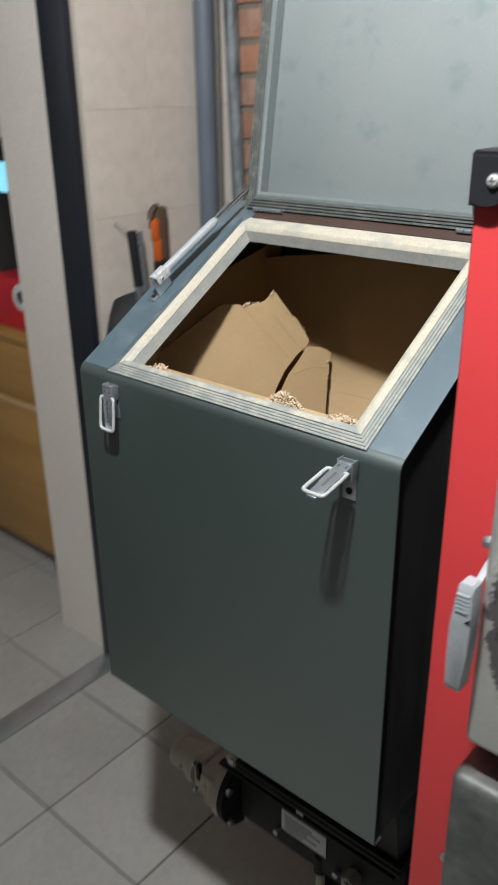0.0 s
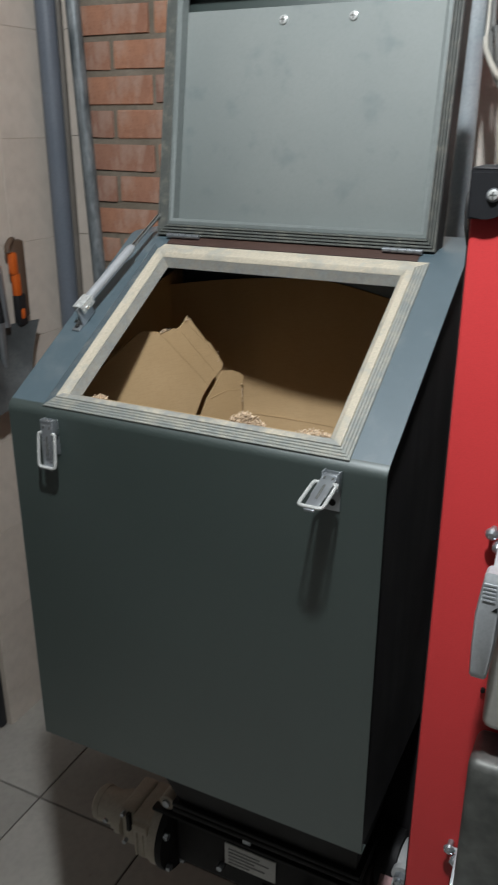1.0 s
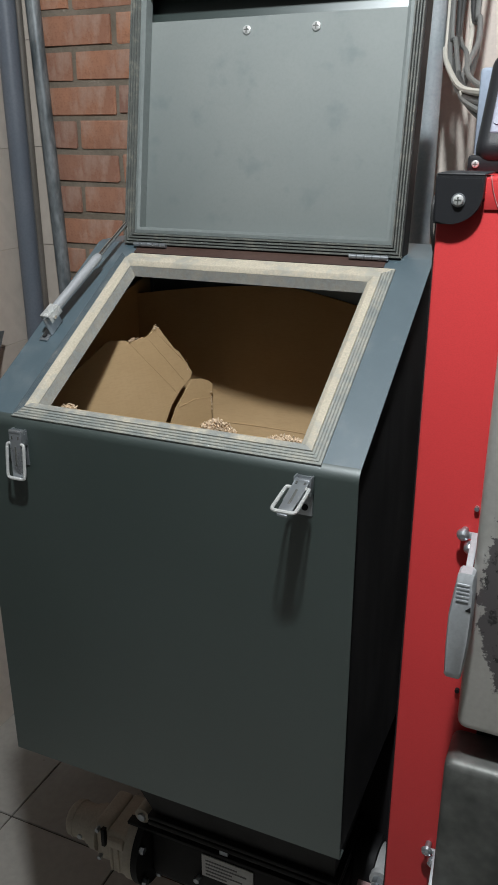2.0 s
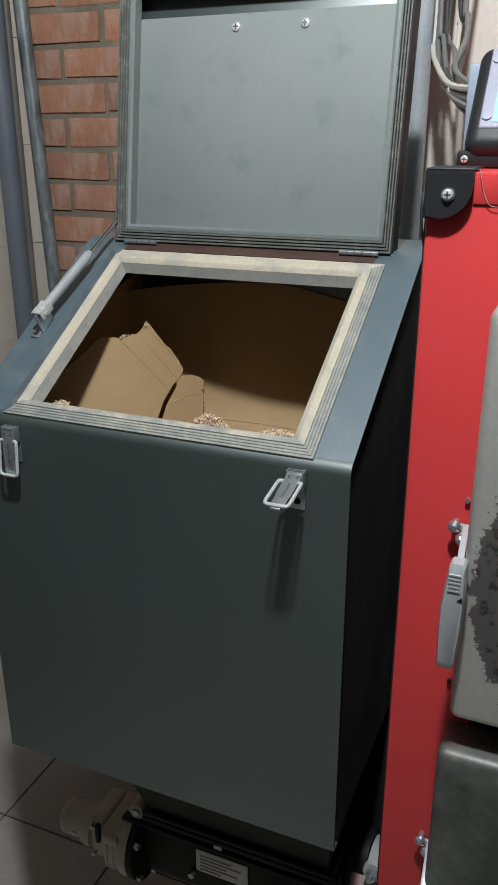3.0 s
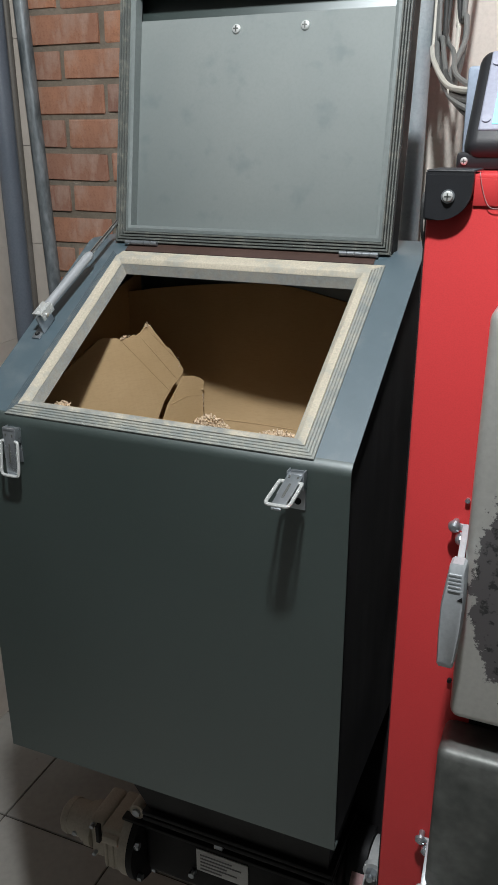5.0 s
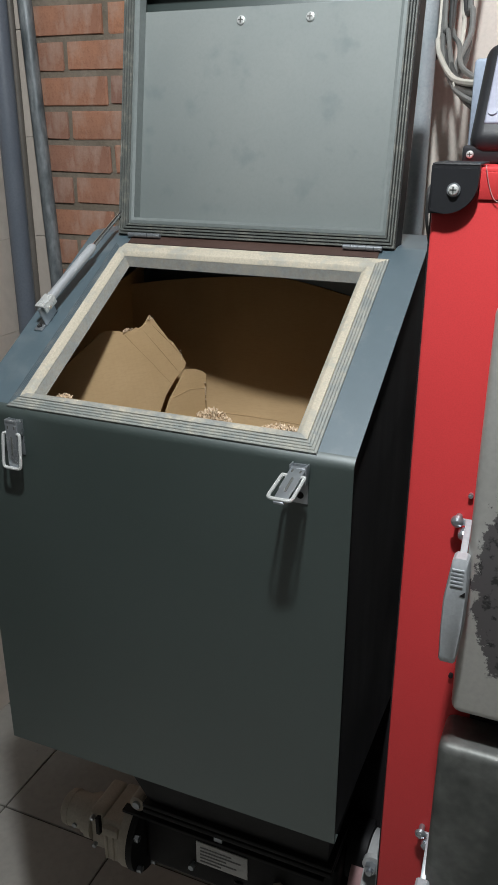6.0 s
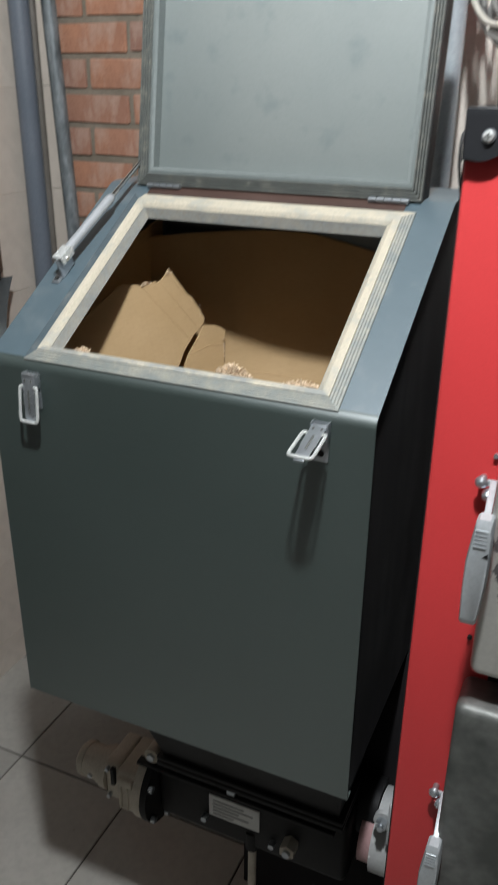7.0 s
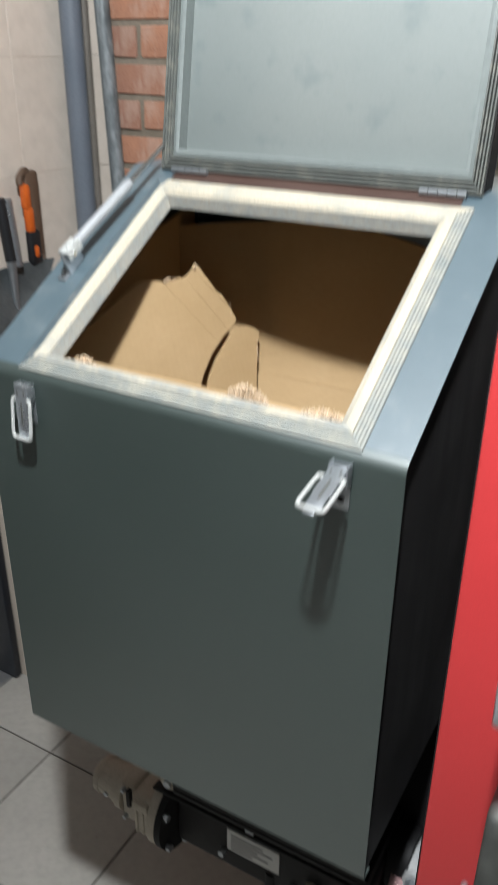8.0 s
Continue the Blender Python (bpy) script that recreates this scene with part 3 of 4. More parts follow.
fitting = part("end_fitting", bm, BAIL, strut, "shiny zinc clevis")
bm = rod(bmesh.new(), (-0.0105, -0.015, -0.002), (0.0105, -0.015, -0.002), 0.0026, seg=14)
bmesh.ops.transform(bm, matrix=TURN, verts=bm.verts)
part("pin", bm, CHROME, fitting)
bm = B(-0.4925, -0.4795, 0.139, 0.180, 0.0006, 0.0030, bevel=0.0008)
box(bm, -0.4800, -0.4776, 0.150, 0.180, 0.0006, 0.030, bevel=0.0008)
bmesh.ops.transform(bm, matrix=SLOPE, verts=bm.verts)
part("bracket", bm, ZINC, strut)
screw(strut, SLOPE @ Matrix.Translation((-0.4867, 0.1467, 0.003)), 0.0036, BLACK)
part("ball", R(P1 - Vector((0.004, 0, 0)), P1 + Vector((0.008, 0, 0)), 0.0055, seg=16), ZINC, strut)


# toggle latches on the front
def latch(x, z, open_angle, label):
    ob = thing("toggle_latch", label, "latch", (x, 0, z), group="latches on the hopper front")
    bm = B(x - 0.0088, x + 0.0088, -0.0022, -0.0003, z - 0.044, z + 0.003, bevel=0.0006)
    for k in (-1, 1):
        box(bm, x + k * 0.0092 - 0.0009, x + k * 0.0092 + 0.0009, -0.013, -0.002, z - 0.016, z + 0.005, bevel=0.0006)
    base = part("base_plate", bm, ZINC, ob)
    part("rivet_hole", R((x, -0.0030, z - 0.034), (x, -0.0021, z - 0.034), 0.0040, seg=16), BLACK, base)
    turn = Matrix.Translation((x, -0.012, z)) @ pose(0, 0, 0, -open_angle)
    bm = B(-0.0078, 0.0078, -0.0014, 0.0004, -0.056, 0.004, bevel=0.0006)
    for k in (-1, 1):
        box(bm, k * 0.0078 - 0.0008, k * 0.0078 + 0.0008, -0.0014, 0.0075, -0.036, 0.004, bevel=0.0004)
    box(bm, -0.0086, 0.0086, -0.0020, 0.0060, 0.0005, 0.0050, bevel=0.0012)
    box(bm, -0.0058, 0.0058, -0.0026, 0.0006, -0.0610, -0.0545, bevel=0.0010)
    bmesh.ops.transform(bm, matrix=turn, verts=bm.verts)
    lever = part("lever", bm, ZINC, ob)
    bm = box(bmesh.new(), -0.0013, 0.0013, -0.0019, -0.0013, -0.041, -0.016, bevel=0.0002)
    for k in (-1, 1):
        box(bm, k * 0.0048 - 0.0010, k * 0.0048 + 0.0010, -0.0019, -0.0013, -0.0065, -0.0025)
    bmesh.ops.transform(bm, matrix=turn, verts=bm.verts)
    part("slot", bm, STEEL_DARK, lever)
    half = [(0.0080, -0.0005, -0.0125), (0.0112, -0.0010, -0.0128), (0.0128, -0.0018, -0.0165), (0.0132, -0.0030, -0.040), (0.0130, -0.0038, -0.0535), (0.0098, -0.0040, -0.0572)]
    loop = smooth_path([(-a, b, c) for a, b, c in half] + [(0.0, -0.0040, -0.0576)] + half[::-1], 4)
    part("wire_bail", hose(bmesh.new(), [turn @ p for p in loop], 0.0021, seg=8), BAIL, ob)


latch(-0.439, 1.289, 3, "zinc toggle latch folded down on the hopper front")
latch(-0.0585, 1.291, 76, "zinc toggle latch swung out from the hopper front")


# cardboard and dust inside
def board(name, label, pts, thick=0.004, cat="cardboard"):
    """A flat piece of cardboard from its outline, with thickness."""
    bm = bmesh.new()
    vs = [bm.verts.new(p) for p in pts]
    f = bm.faces.new(vs)
    f.normal_update()
    push = bmesh.ops.extrude_face_region(bm, geom=[f])
    bmesh.ops.translate(bm, verts=[v for v in push["geom"] if isinstance(v, bmesh.types.BMVert)], vec=-f.normal * thick)
    return solid(name, bm, BOARD, label, cat)


def torn(a, b, n, amp, seed):
    """Points along an edge that was torn by hand."""
    rnd = random.Random(seed)
    a, b = Vector(a), Vector(b)
    return [a.lerp(b, k / n) + Vector((rnd.uniform(-amp, amp) * 0.3, rnd.uniform(-amp, amp), rnd.uniform(-amp, amp))) for k in range(n)]


def lean(y, z, off=0.0):
    """A point of the upright left sheet, turned a little to the front."""
    return Vector((-0.4365 + (0.39 * (y - 0.2855) - 0.2 * (z - 1.3055)) / 0.9 + off, y, z))


out = torn(lean(0.238, 1.348), lean(0.270, 1.345), 3, 0.002, 2) + torn(lean(0.270, 1.345), lean(0.288, 1.341), 4, 0.003, 3) + torn(lean(0.290, 1.342), lean(0.311, 1.345), 5, 0.003, 4) + torn(lean(0.313, 1.345), lean(0.326, 1.358), 3, 0.002, 7) + torn(lean(0.326, 1.358), lean(0.371, 1.287), 9, 0.0018, 5)
out += [lean(0.372, 1.275), lean(0.368, 1.268), lean(0.347, 1.254), lean(0.323, 1.232), lean(0.304, 1.206), lean(0.284, 1.167), lean(0.130, 1.10), lean(0.122, 1.262), lean(0.126, 1.284)]
flap = board("cardboard_flap", "torn brown cardboard sheet leaning inside the hopper", out)
for a, b in ((lean(0.278, 1.336), lean(0.339, 1.245)), (lean(0.309, 1.340), lean(0.357, 1.260)), (lean(0.327, 1.345), lean(0.368, 1.287))):
    part("crease", hose(bmesh.new(), [a, a.lerp(b, 0.5) + Vector((0.0004, 0, 0)), b], 0.0004, 6), BOARD, flap)
out = [lean(0.369, 1.264), lean(0.387, 1.261), lean(0.399, 1.255)] + torn(lean(0.406, 1.249), lean(0.397, 1.224), 4, 0.0015, 9) + torn(lean(0.396, 1.222), lean(0.388, 1.182), 5, 0.0015, 10) + [lean(0.375, 1.131), lean(0.293, 1.155), lean(0.313, 1.201), lean(0.330, 1.225), lean(0.350, 1.244)]
flap = board("cardboard_flap", "small creased cardboard flap beside the slit", out)
part("crease", hose(bmesh.new(), [lean(0.334, 1.225), lean(0.368, 1.231), lean(0.396, 1.227)], 0.0009, 6), BOARD, flap)

def liner_y(x, z):
    """How far back the curved liner stands; it bends forward near the bottom."""
    u = (x + 0.20) / 0.18
    y = 0.446 - (0.021 if u < 0 else 0.010) * u * u + 0.002 * math.sin(9 * x + 7 * z)
    return y - 0.55 * max(0.0, 1.200 - z) ** 1.15


bm = bmesh.new()
cols, rows_n = 22, 26
grid = []
for i in range(cols + 1):
    x = -0.503 + 0.496 * i / cols
    line = []
    for k in range(rows_n + 1):
        u = (x + 0.25) / 0.25
        top = 1.411 - 0.040 * max(0.0, u) - 0.018 * u * u
        z = 0.90 + (top - 0.90) * k / rows_n
        line.append(bm.verts.new((x, liner_y(x, z), z)))
    grid.append(line)
for i in range(cols):
    for k in range(rows_n):
        bm.faces.new((grid[i][k], grid[i + 1][k], grid[i + 1][k + 1], grid[i][k + 1]))
push = bmesh.ops.extrude_face_region(bm, geom=bm.faces[:])
bmesh.ops.translate(bm, verts=[v for v in push["geom"] if isinstance(v, bmesh.types.BMVert)], vec=(0, 0.004, 0))
liner = solid("cardboard_liner", bm, BOARD, "curved brown cardboard liner at the hopper back", "cardboard")
for x0, x1, z0, z1 in ((-0.36, -0.15, 1.178, 1.168),):
    pts = []
    for k in range(9):
        x, z = x0 + (x1 - x0) * k / 8, z0 + (z1 - z0) * k / 8
        pts.append((x, liner_y(x, z) - 0.0004, z))
    part("crease", hose(bmesh.new(), pts, 0.0007, 6), BOARD, liner)
board("cardboard_liner", "brown cardboard liner on the hopper side", [(-0.012, 0.43, 0.9), (-0.012, 0.43, 1.42), (-0.012, 0.20, 1.37), (-0.012, 0.03, 1.27), (-0.012, 0.03, 0.9)])
board("cardboard_liner", "brown cardboard liner on the hopper side", [(-0.498, 0.03, 0.9), (-0.498, 0.03, 1.27), (-0.498, 0.20, 1.37), (-0.498, 0.43, 1.42), (-0.498, 0.43, 0.9)])
board("cardboard_sheet", "brown cardboard at the hopper bottom", [(-0.495, 0.03, 0.90), (-0.015, 0.03, 0.90), (-0.015, 0.43, 0.90), (-0.495, 0.43, 0.90)])
bm = B(-0.415, -0.06, 0.0395, 0.066, 1.290, 1.3045, bevel=0.002)
solid("cardboard_edge", bm, BOARD, "folded cardboard edge behind the front rim", "cardboard")


def chips(name, label, spots, count, seed, size=1.0):
    """A heap of small wood shavings."""
    rnd = random.Random(seed)
    bm = bmesh.new()
    for cx, cy, cz, sx, sy, sz, share in spots:
        for _ in range(int(count * share)):
            u, v = rnd.gauss(0, 0.45), rnd.gauss(0, 0.45)
            h = max(0.0, 1 - u * u - v * v) * sz
            m = Matrix.Translation((cx + sx * u, cy + sy * v, cz + rnd.uniform(0, h))) @ Euler([rnd.uniform(0, 6.3) for _ in range(3)]).to_matrix().to_4x4()
            a, b, c = rnd.uniform(0.0012, 0.0045), rnd.uniform(0.0008, 0.0022), rnd.uniform(0.0003, 0.0008)
            bmesh.ops.create_cube(bm, size=2.0, matrix=m @ Matrix.Diagonal((a * size, b * size, c * size, 1)))
    return solid(name, bm, CHIP, label, "wood chips", kind="stuff")


chips("wood_shavings", "small heap of pale wood shavings on the cardboard", [(-0.190, 0.052, 1.304, 0.030, 0.010, 0.020, 0.55), (-0.100, 0.047, 1.304, 0.034, 0.009, 0.014, 0.45)], 800, 4, 0.68)
chips("torn_fibres", "pale torn fibres on the cardboard edge", [(-0.4475, 0.284, 1.342, 0.002, 0.014, 0.003, 0.6), (-0.4300, 0.325, 1.354, 0.002, 0.005, 0.005, 0.4), (-0.3700, 0.396, 1.205, 0.001, 0.003, 0.045, 0.5), (-0.3980, 0.366, 1.280, 0.002, 0.004, 0.020, 0.3)], 44, 8, 0.55)
chips("wood_shavings", "torn pale cardboard fibres by the rim", [(-0.400, 0.050, 1.304, 0.016, 0.008, 0.012, 1.0)], 70, 6)


# ---- feeder under the hopper ----
feeder = thing("pellet_feeder", "black auger feeder with a pale gear motor under the hopper", "feeder", (-0.23, 0.25, 0.0))
AY, AZ = 0.236, 0.389
part("auger_housing", B(-0.418, -0.045, 0.203, 0.310, 0.335, 0.482, bevel=0.012, seg=3), BLACK, feeder)
part("flange", B(-0.405, -0.050, 0.180, 0.335, 0.484, 0.494, bevel=0.002), BLACK, feeder)
part("flange", B(-0.405, -0.050, 0.180, 0.335, 0.497, 0.506, bevel=0.002), BLACK, feeder)
bm = bmesh.new()
lo = [bm.verts.new(p) for p in ((-0.395, 0.19, 0.507), (-0.06, 0.19, 0.507), (-0.06, 0.325, 0.507), (-0.395, 0.325, 0.507))]
hi = [bm.verts.new(p) for p in ((-0.44, 0.10, ZB + 0.002), (-0.03, 0.10, ZB + 0.002), (-0.03, 0.42, ZB + 0.002), (-0.44, 0.42, ZB + 0.002))]
bm.faces.new(lo), bm.faces.new(hi)
for i in range(4):
    bm.faces.new((lo[i], lo[(i + 1) % 4], hi[(i + 1) % 4], hi[i]))
part("chute", bm, BLACK, feeder, "black tapered chute")
disc = part("end_disc", R((-0.432, AY, AZ), (-0.419, AY, AZ), 0.082, seg=40), BLACK, feeder)
for a in (35, 150, 215, 262, 325):
    y, z = AY + 0.074 * math.cos(radians(a)), AZ + 0.074 * math.sin(radians(a))
    part("bolt", R((-0.419, y, z), (-0.410, y, z), 0.007, seg=6), ZINC, disc)
gear = part("gear_motor", R((-0.450, AY, AZ), (-0.433, AY, AZ), 0.080, seg=40), CAST, feeder, "pale cast metal gear motor")
bm = B(-0.502, -0.450, AY - 0.052, AY + 0.052, AZ - 0.064, AZ + 0.036, bevel=0.009, seg=3)
box(bm, -0.531, -0.498, AY - 0.046, AY + 0.046, AZ - 0.050, AZ + 0.040, bevel=0.008, seg=3)
box(bm, -0.495, -0.460, AY - 0.062, AY + 0.030, AZ + 0.008, AZ + 0.028, bevel=0.005, seg=2)
for k in range(3):
    box(bm, -0.494 + 0.014 * k, -0.489 + 0.014 * k, AY - 0.056, AY + 0.04, AZ - 0.056, AZ + 0.012, bevel=0.0015, seg=1)
gearbox = part("gearbox", bm, CAST, gear)
part("slot", B(-0.512, -0.504, AY - 0.0545, AY - 0.040, AZ - 0.004, AZ + 0.036, bevel=0.001), BLACK, gearbox, "dark gap in the casting")
for x, z in ((-0.520, AZ + 0.030), (-0.520, AZ - 0.038), (-0.460, AZ - 0.052)):
    part("screw", R((x, AY - 0.055, z), (x, AY - 0.044, z), 0.0045, seg=6), ZINC, gearbox)
bm = R((-0.600, AY - 0.010, AZ - 0.010), (-0.532, AY - 0.010, AZ - 0.010), 0.034, seg=32)
for x0, x1, q in ((-0.545, -0.531, 0.043), (-0.556, -0.545, 0.038), (-0.592, -0.588, 0.0355)):
    rod(bm, (x0, AY - 0.010, AZ - 0.010), (x1, AY - 0.010, AZ - 0.010), q, seg=32)
rod(bm, (-0.607, AY - 0.010, AZ - 0.010), (-0.600, AY - 0.010, AZ - 0.010), 0.026, 0.034, seg=32)
part("motor", bm, CAST, gear)
part("screw", R((-0.568, AY - 0.0475, AZ - 0.014), (-0.568, AY - 0.040, AZ - 0.014), 0.005, seg=12), ZINC, gear)
boss = part("boss", R((-0.426, AY - 0.040, 0.480), (-0.426, AY + 0.010, 0.480), 0.0150, seg=24), CAST, gear)
part("bolt", R((-0.426, AY - 0.045, 0.480), (-0.426, AY - 0.039, 0.480), 0.008, seg=6), ZINC, boss)
part("lower_lip", B(-0.454, -0.066, 0.188, 0.206, 0.4575, 0.4640, bevel=0.001), BLACK, feeder)
label_plate = part("label_plate", B(-0.309, -0.208, 0.2005, 0.2025, 0.386, 0.436, bevel=0.0004), LABEL, feeder, "white printed label with unreadable lines")
for k, (a, b) in enumerate(((0.008, 0.07), (0.008, 0.088), (0.008, 0.06), (0.008, 0.08), (0.008, 0.05))):
    part("print_line", B(-0.309 + a, -0.309 + b, 0.1998, 0.2004, 0.4235 - 0.008 * k, 0.4262 - 0.008 * k), INK, label_plate)
for x, z, r, mat in ((-0.260, 0.468, 0.009, ZINC), (-0.083, 0.485, 0.012, BLACK), (-0.316, 0.377, 0.006, ZINC), (-0.181, 0.374, 0.006, ZINC)):
    part("bolt", R((x, 0.190, z), (x, 0.204, z), r, seg=6), mat, feeder)
nut = part("clamp_nut", R((-0.146, 0.178, 0.392), (-0.146, 0.204, 0.392), 0.015, seg=6), CAST, feeder, "pale hexagonal nut")
part("stud", R((-0.146, 0.172, 0.392), (-0.146, 0.178, 0.392), 0.007, seg=14), ZINC, nut)
for x, y in ((-0.226, 0.212),):
    leg = part("leg", R((x, y, 0.008), (x, y, 0.338), 0.008, seg=14), CAST, feeder)
    part("socket", R((x, y, 0.33), (x, y, 0.372), 0.013, seg=16), BLACK, leg)
    part("foot", R((x, y, 0.0), (x, y, 0.009), 0.020, seg=20), BLACK, leg)
# Added block that keeps the gap between hopper and boiler black.
part("gap_filler", B(-0.300, 0.060, 0.335, 0.44, 0.05, 0.755, bevel=0.004), MATT_BLACK, feeder)
part("auger_tube", R((-0.05, 0.300, 0.440), (-0.012, 0.300, 0.440), 0.052, seg=32), BLACK, feeder)
burner = thing("burner_flange", "white round burner flange with a faded red gasket", "flange", (0.02, 0.285, 0.45))
part("drum", R((-0.010, 0.285, 0.408), (0.066, 0.285, 0.408), 0.074, seg=48), WHITE_PAINT, burner)
part("gasket", R((-0.034, 0.285, 0.404), (-0.010, 0.285, 0.404), 0.060, seg=48), PINK, burner)
bm = B(0.018, 0.058, 0.200, 0.212, 0.470, 0.560, bevel=0.005, seg=3)
rod(bm, (0.012, 0.202, 0.520), (0.012, 0.212, 0.520), 0.017, seg=24)
part("ear", bm, WHITE_PAINT, burner)
part("bolt", R((0.010, 0.190, 0.520), (0.010, 0.202, 0.520), 0.0095, seg=6), ZINC, burner)
part("stud", R((0.010, 0.184, 0.520), (0.010, 0.190, 0.520), 0.005, seg=12), ZINC, burner)


# ---- red boiler ----
BX0, BX1, BY0, BY1, BZ = 0.064, 0.640, -0.027, 0.680, 1.585
boiler = thing("boiler", "red steel solid-fuel boiler with grey doors", "boiler", (0.35, 0.3, 0))
part("body", B(BX0, BX1, BY0, BY1, 0.06, BZ, bevel=0.004), RED, boiler)
# Added panel, out of view, keeps the red side from tinting the hopper.
part("side_panel", B(BX0 - 0.0016, BX0 - 0.0003, BY0 + 0.006, BY1 - 0.006, 0.07, BZ - 0.006), BLACK, boiler, "unseen black panel that stops red bounce light")
part("plinth", B(BX0 + 0.02, BX1 - 0.02, BY0 + 0.03, BY1 - 0.02, 0.0, 0.06), BLACK, boiler)
part("top_cover", B(BX0 + 0.006, BX1 - 0.006, BY0 - 0.0005, BY1 - 0.006, BZ + 0.001, BZ + 0.018, bevel=0.002), RED, boiler)
part("top_lip", B(BX0 + 0.040, BX1 - 0.04, BY0 - 0.0020, BY0 - 0.0005, BZ - 0.0080, BZ + 0.0150, bevel=0.001), RED, boiler)


def corner_cap(x0, flip=1):
    """A black plastic corner piece whose lower inner corner is a quarter round."""
    bm = bmesh.new()
    w, h, r = 0.0405, 0.0395, 0.027
    z1 = BZ + 0.0195
    ol = [(0, 0), (0, -h), (w - r, -h)] + [(w - r + r * math.sin(a), -h + r - r * math.cos(a)) for a in [k * math.pi / 20 for k in range(1, 11)]] + [(w, 0)]
    a = [bm.verts.new((x0 + flip * p, BY0 - 0.010, z1 + q)) for p, q in ol]
    b = [bm.verts.new((x0 + flip * p, BY0 - 0.0005, z1 + q)) for p, q in ol]
    bm.faces.new(a), bm.faces.new(b[::-1])
    for i in range(len(ol)):
        bm.faces.new((a[i], a[(i + 1) % len(ol)], b[(i + 1) % len(ol)], b[i]))
    bmesh.ops.bevel(bm, geom=[e for e in bm.edges if all(v.co.y < BY0 - 0.009 for v in e.verts)], offset=0.002, segments=2, affect="EDGES")
    cap = part("corner_cap", bm, BLACK_PLASTIC, boiler, "black plastic corner cap")
    part("cap_top", B(min(x0, x0 + flip * w) - 0.0, max(x0, x0 + flip * w), BY0 - 0.006, BY0 + 0.05, z1, z1 + 0.002, bevel=0.001), BLACK_PLASTIC, cap)
    screw(cap, Matrix.Translation((x0 + flip * 0.0205, BY0 - 0.0115, z1 - 0.0195)) @ pose(0, 0, 0, 90), 0.0046)
    part("washer", R((x0 + flip * 0.0205, BY0 - 0.0115, z1 - 0.0195), (x0 + flip * 0.0205, BY0 - 0.0098, z1 - 0.0195), 0.0058, seg=24), ZINC, cap)


corner_cap(BX0 - 0.0005)
corner_cap(BX1 + 0.0025, -1)


def boiler_door(x0, x1, z0, z1, mat, label):
    return part("door", B(x0, x1, BY0 - 0.061, BY0 - 0.002, z0, z1, bevel=0.010, seg=4), mat, boiler, label)


door_upper = boiler_door(0.134, 0.560, 1.090, 1.501, DOOR_STEEL, "silver steel door with a dark scorched patch")
door_lower = boiler_door(0.1265, 0.560, 0.575, 1.048, STEEL_DARK, "dark worn steel door")
# Black plate draws the gap shadow between and behind the doors.
part("door_gap_shade", B(0.150, 0.55, BY0 - 0.004, BY0 + 0.002, 0.58, 1.46), BLACK, boiler)
part("plug", R((0.176, BY0 - 0.002, 1.535), (0.176, BY0 + 0.01, 1.535), 0.007, seg=18), BLACK, boiler)
for z, mat in ((1.302, ZINC), (1.091, BLACK)):
    part("rivet", R((0.1255, BY0 - 0.004, z), (0.1255, BY0 + 0.001, z), 0.0024, seg=14), mat, boiler)


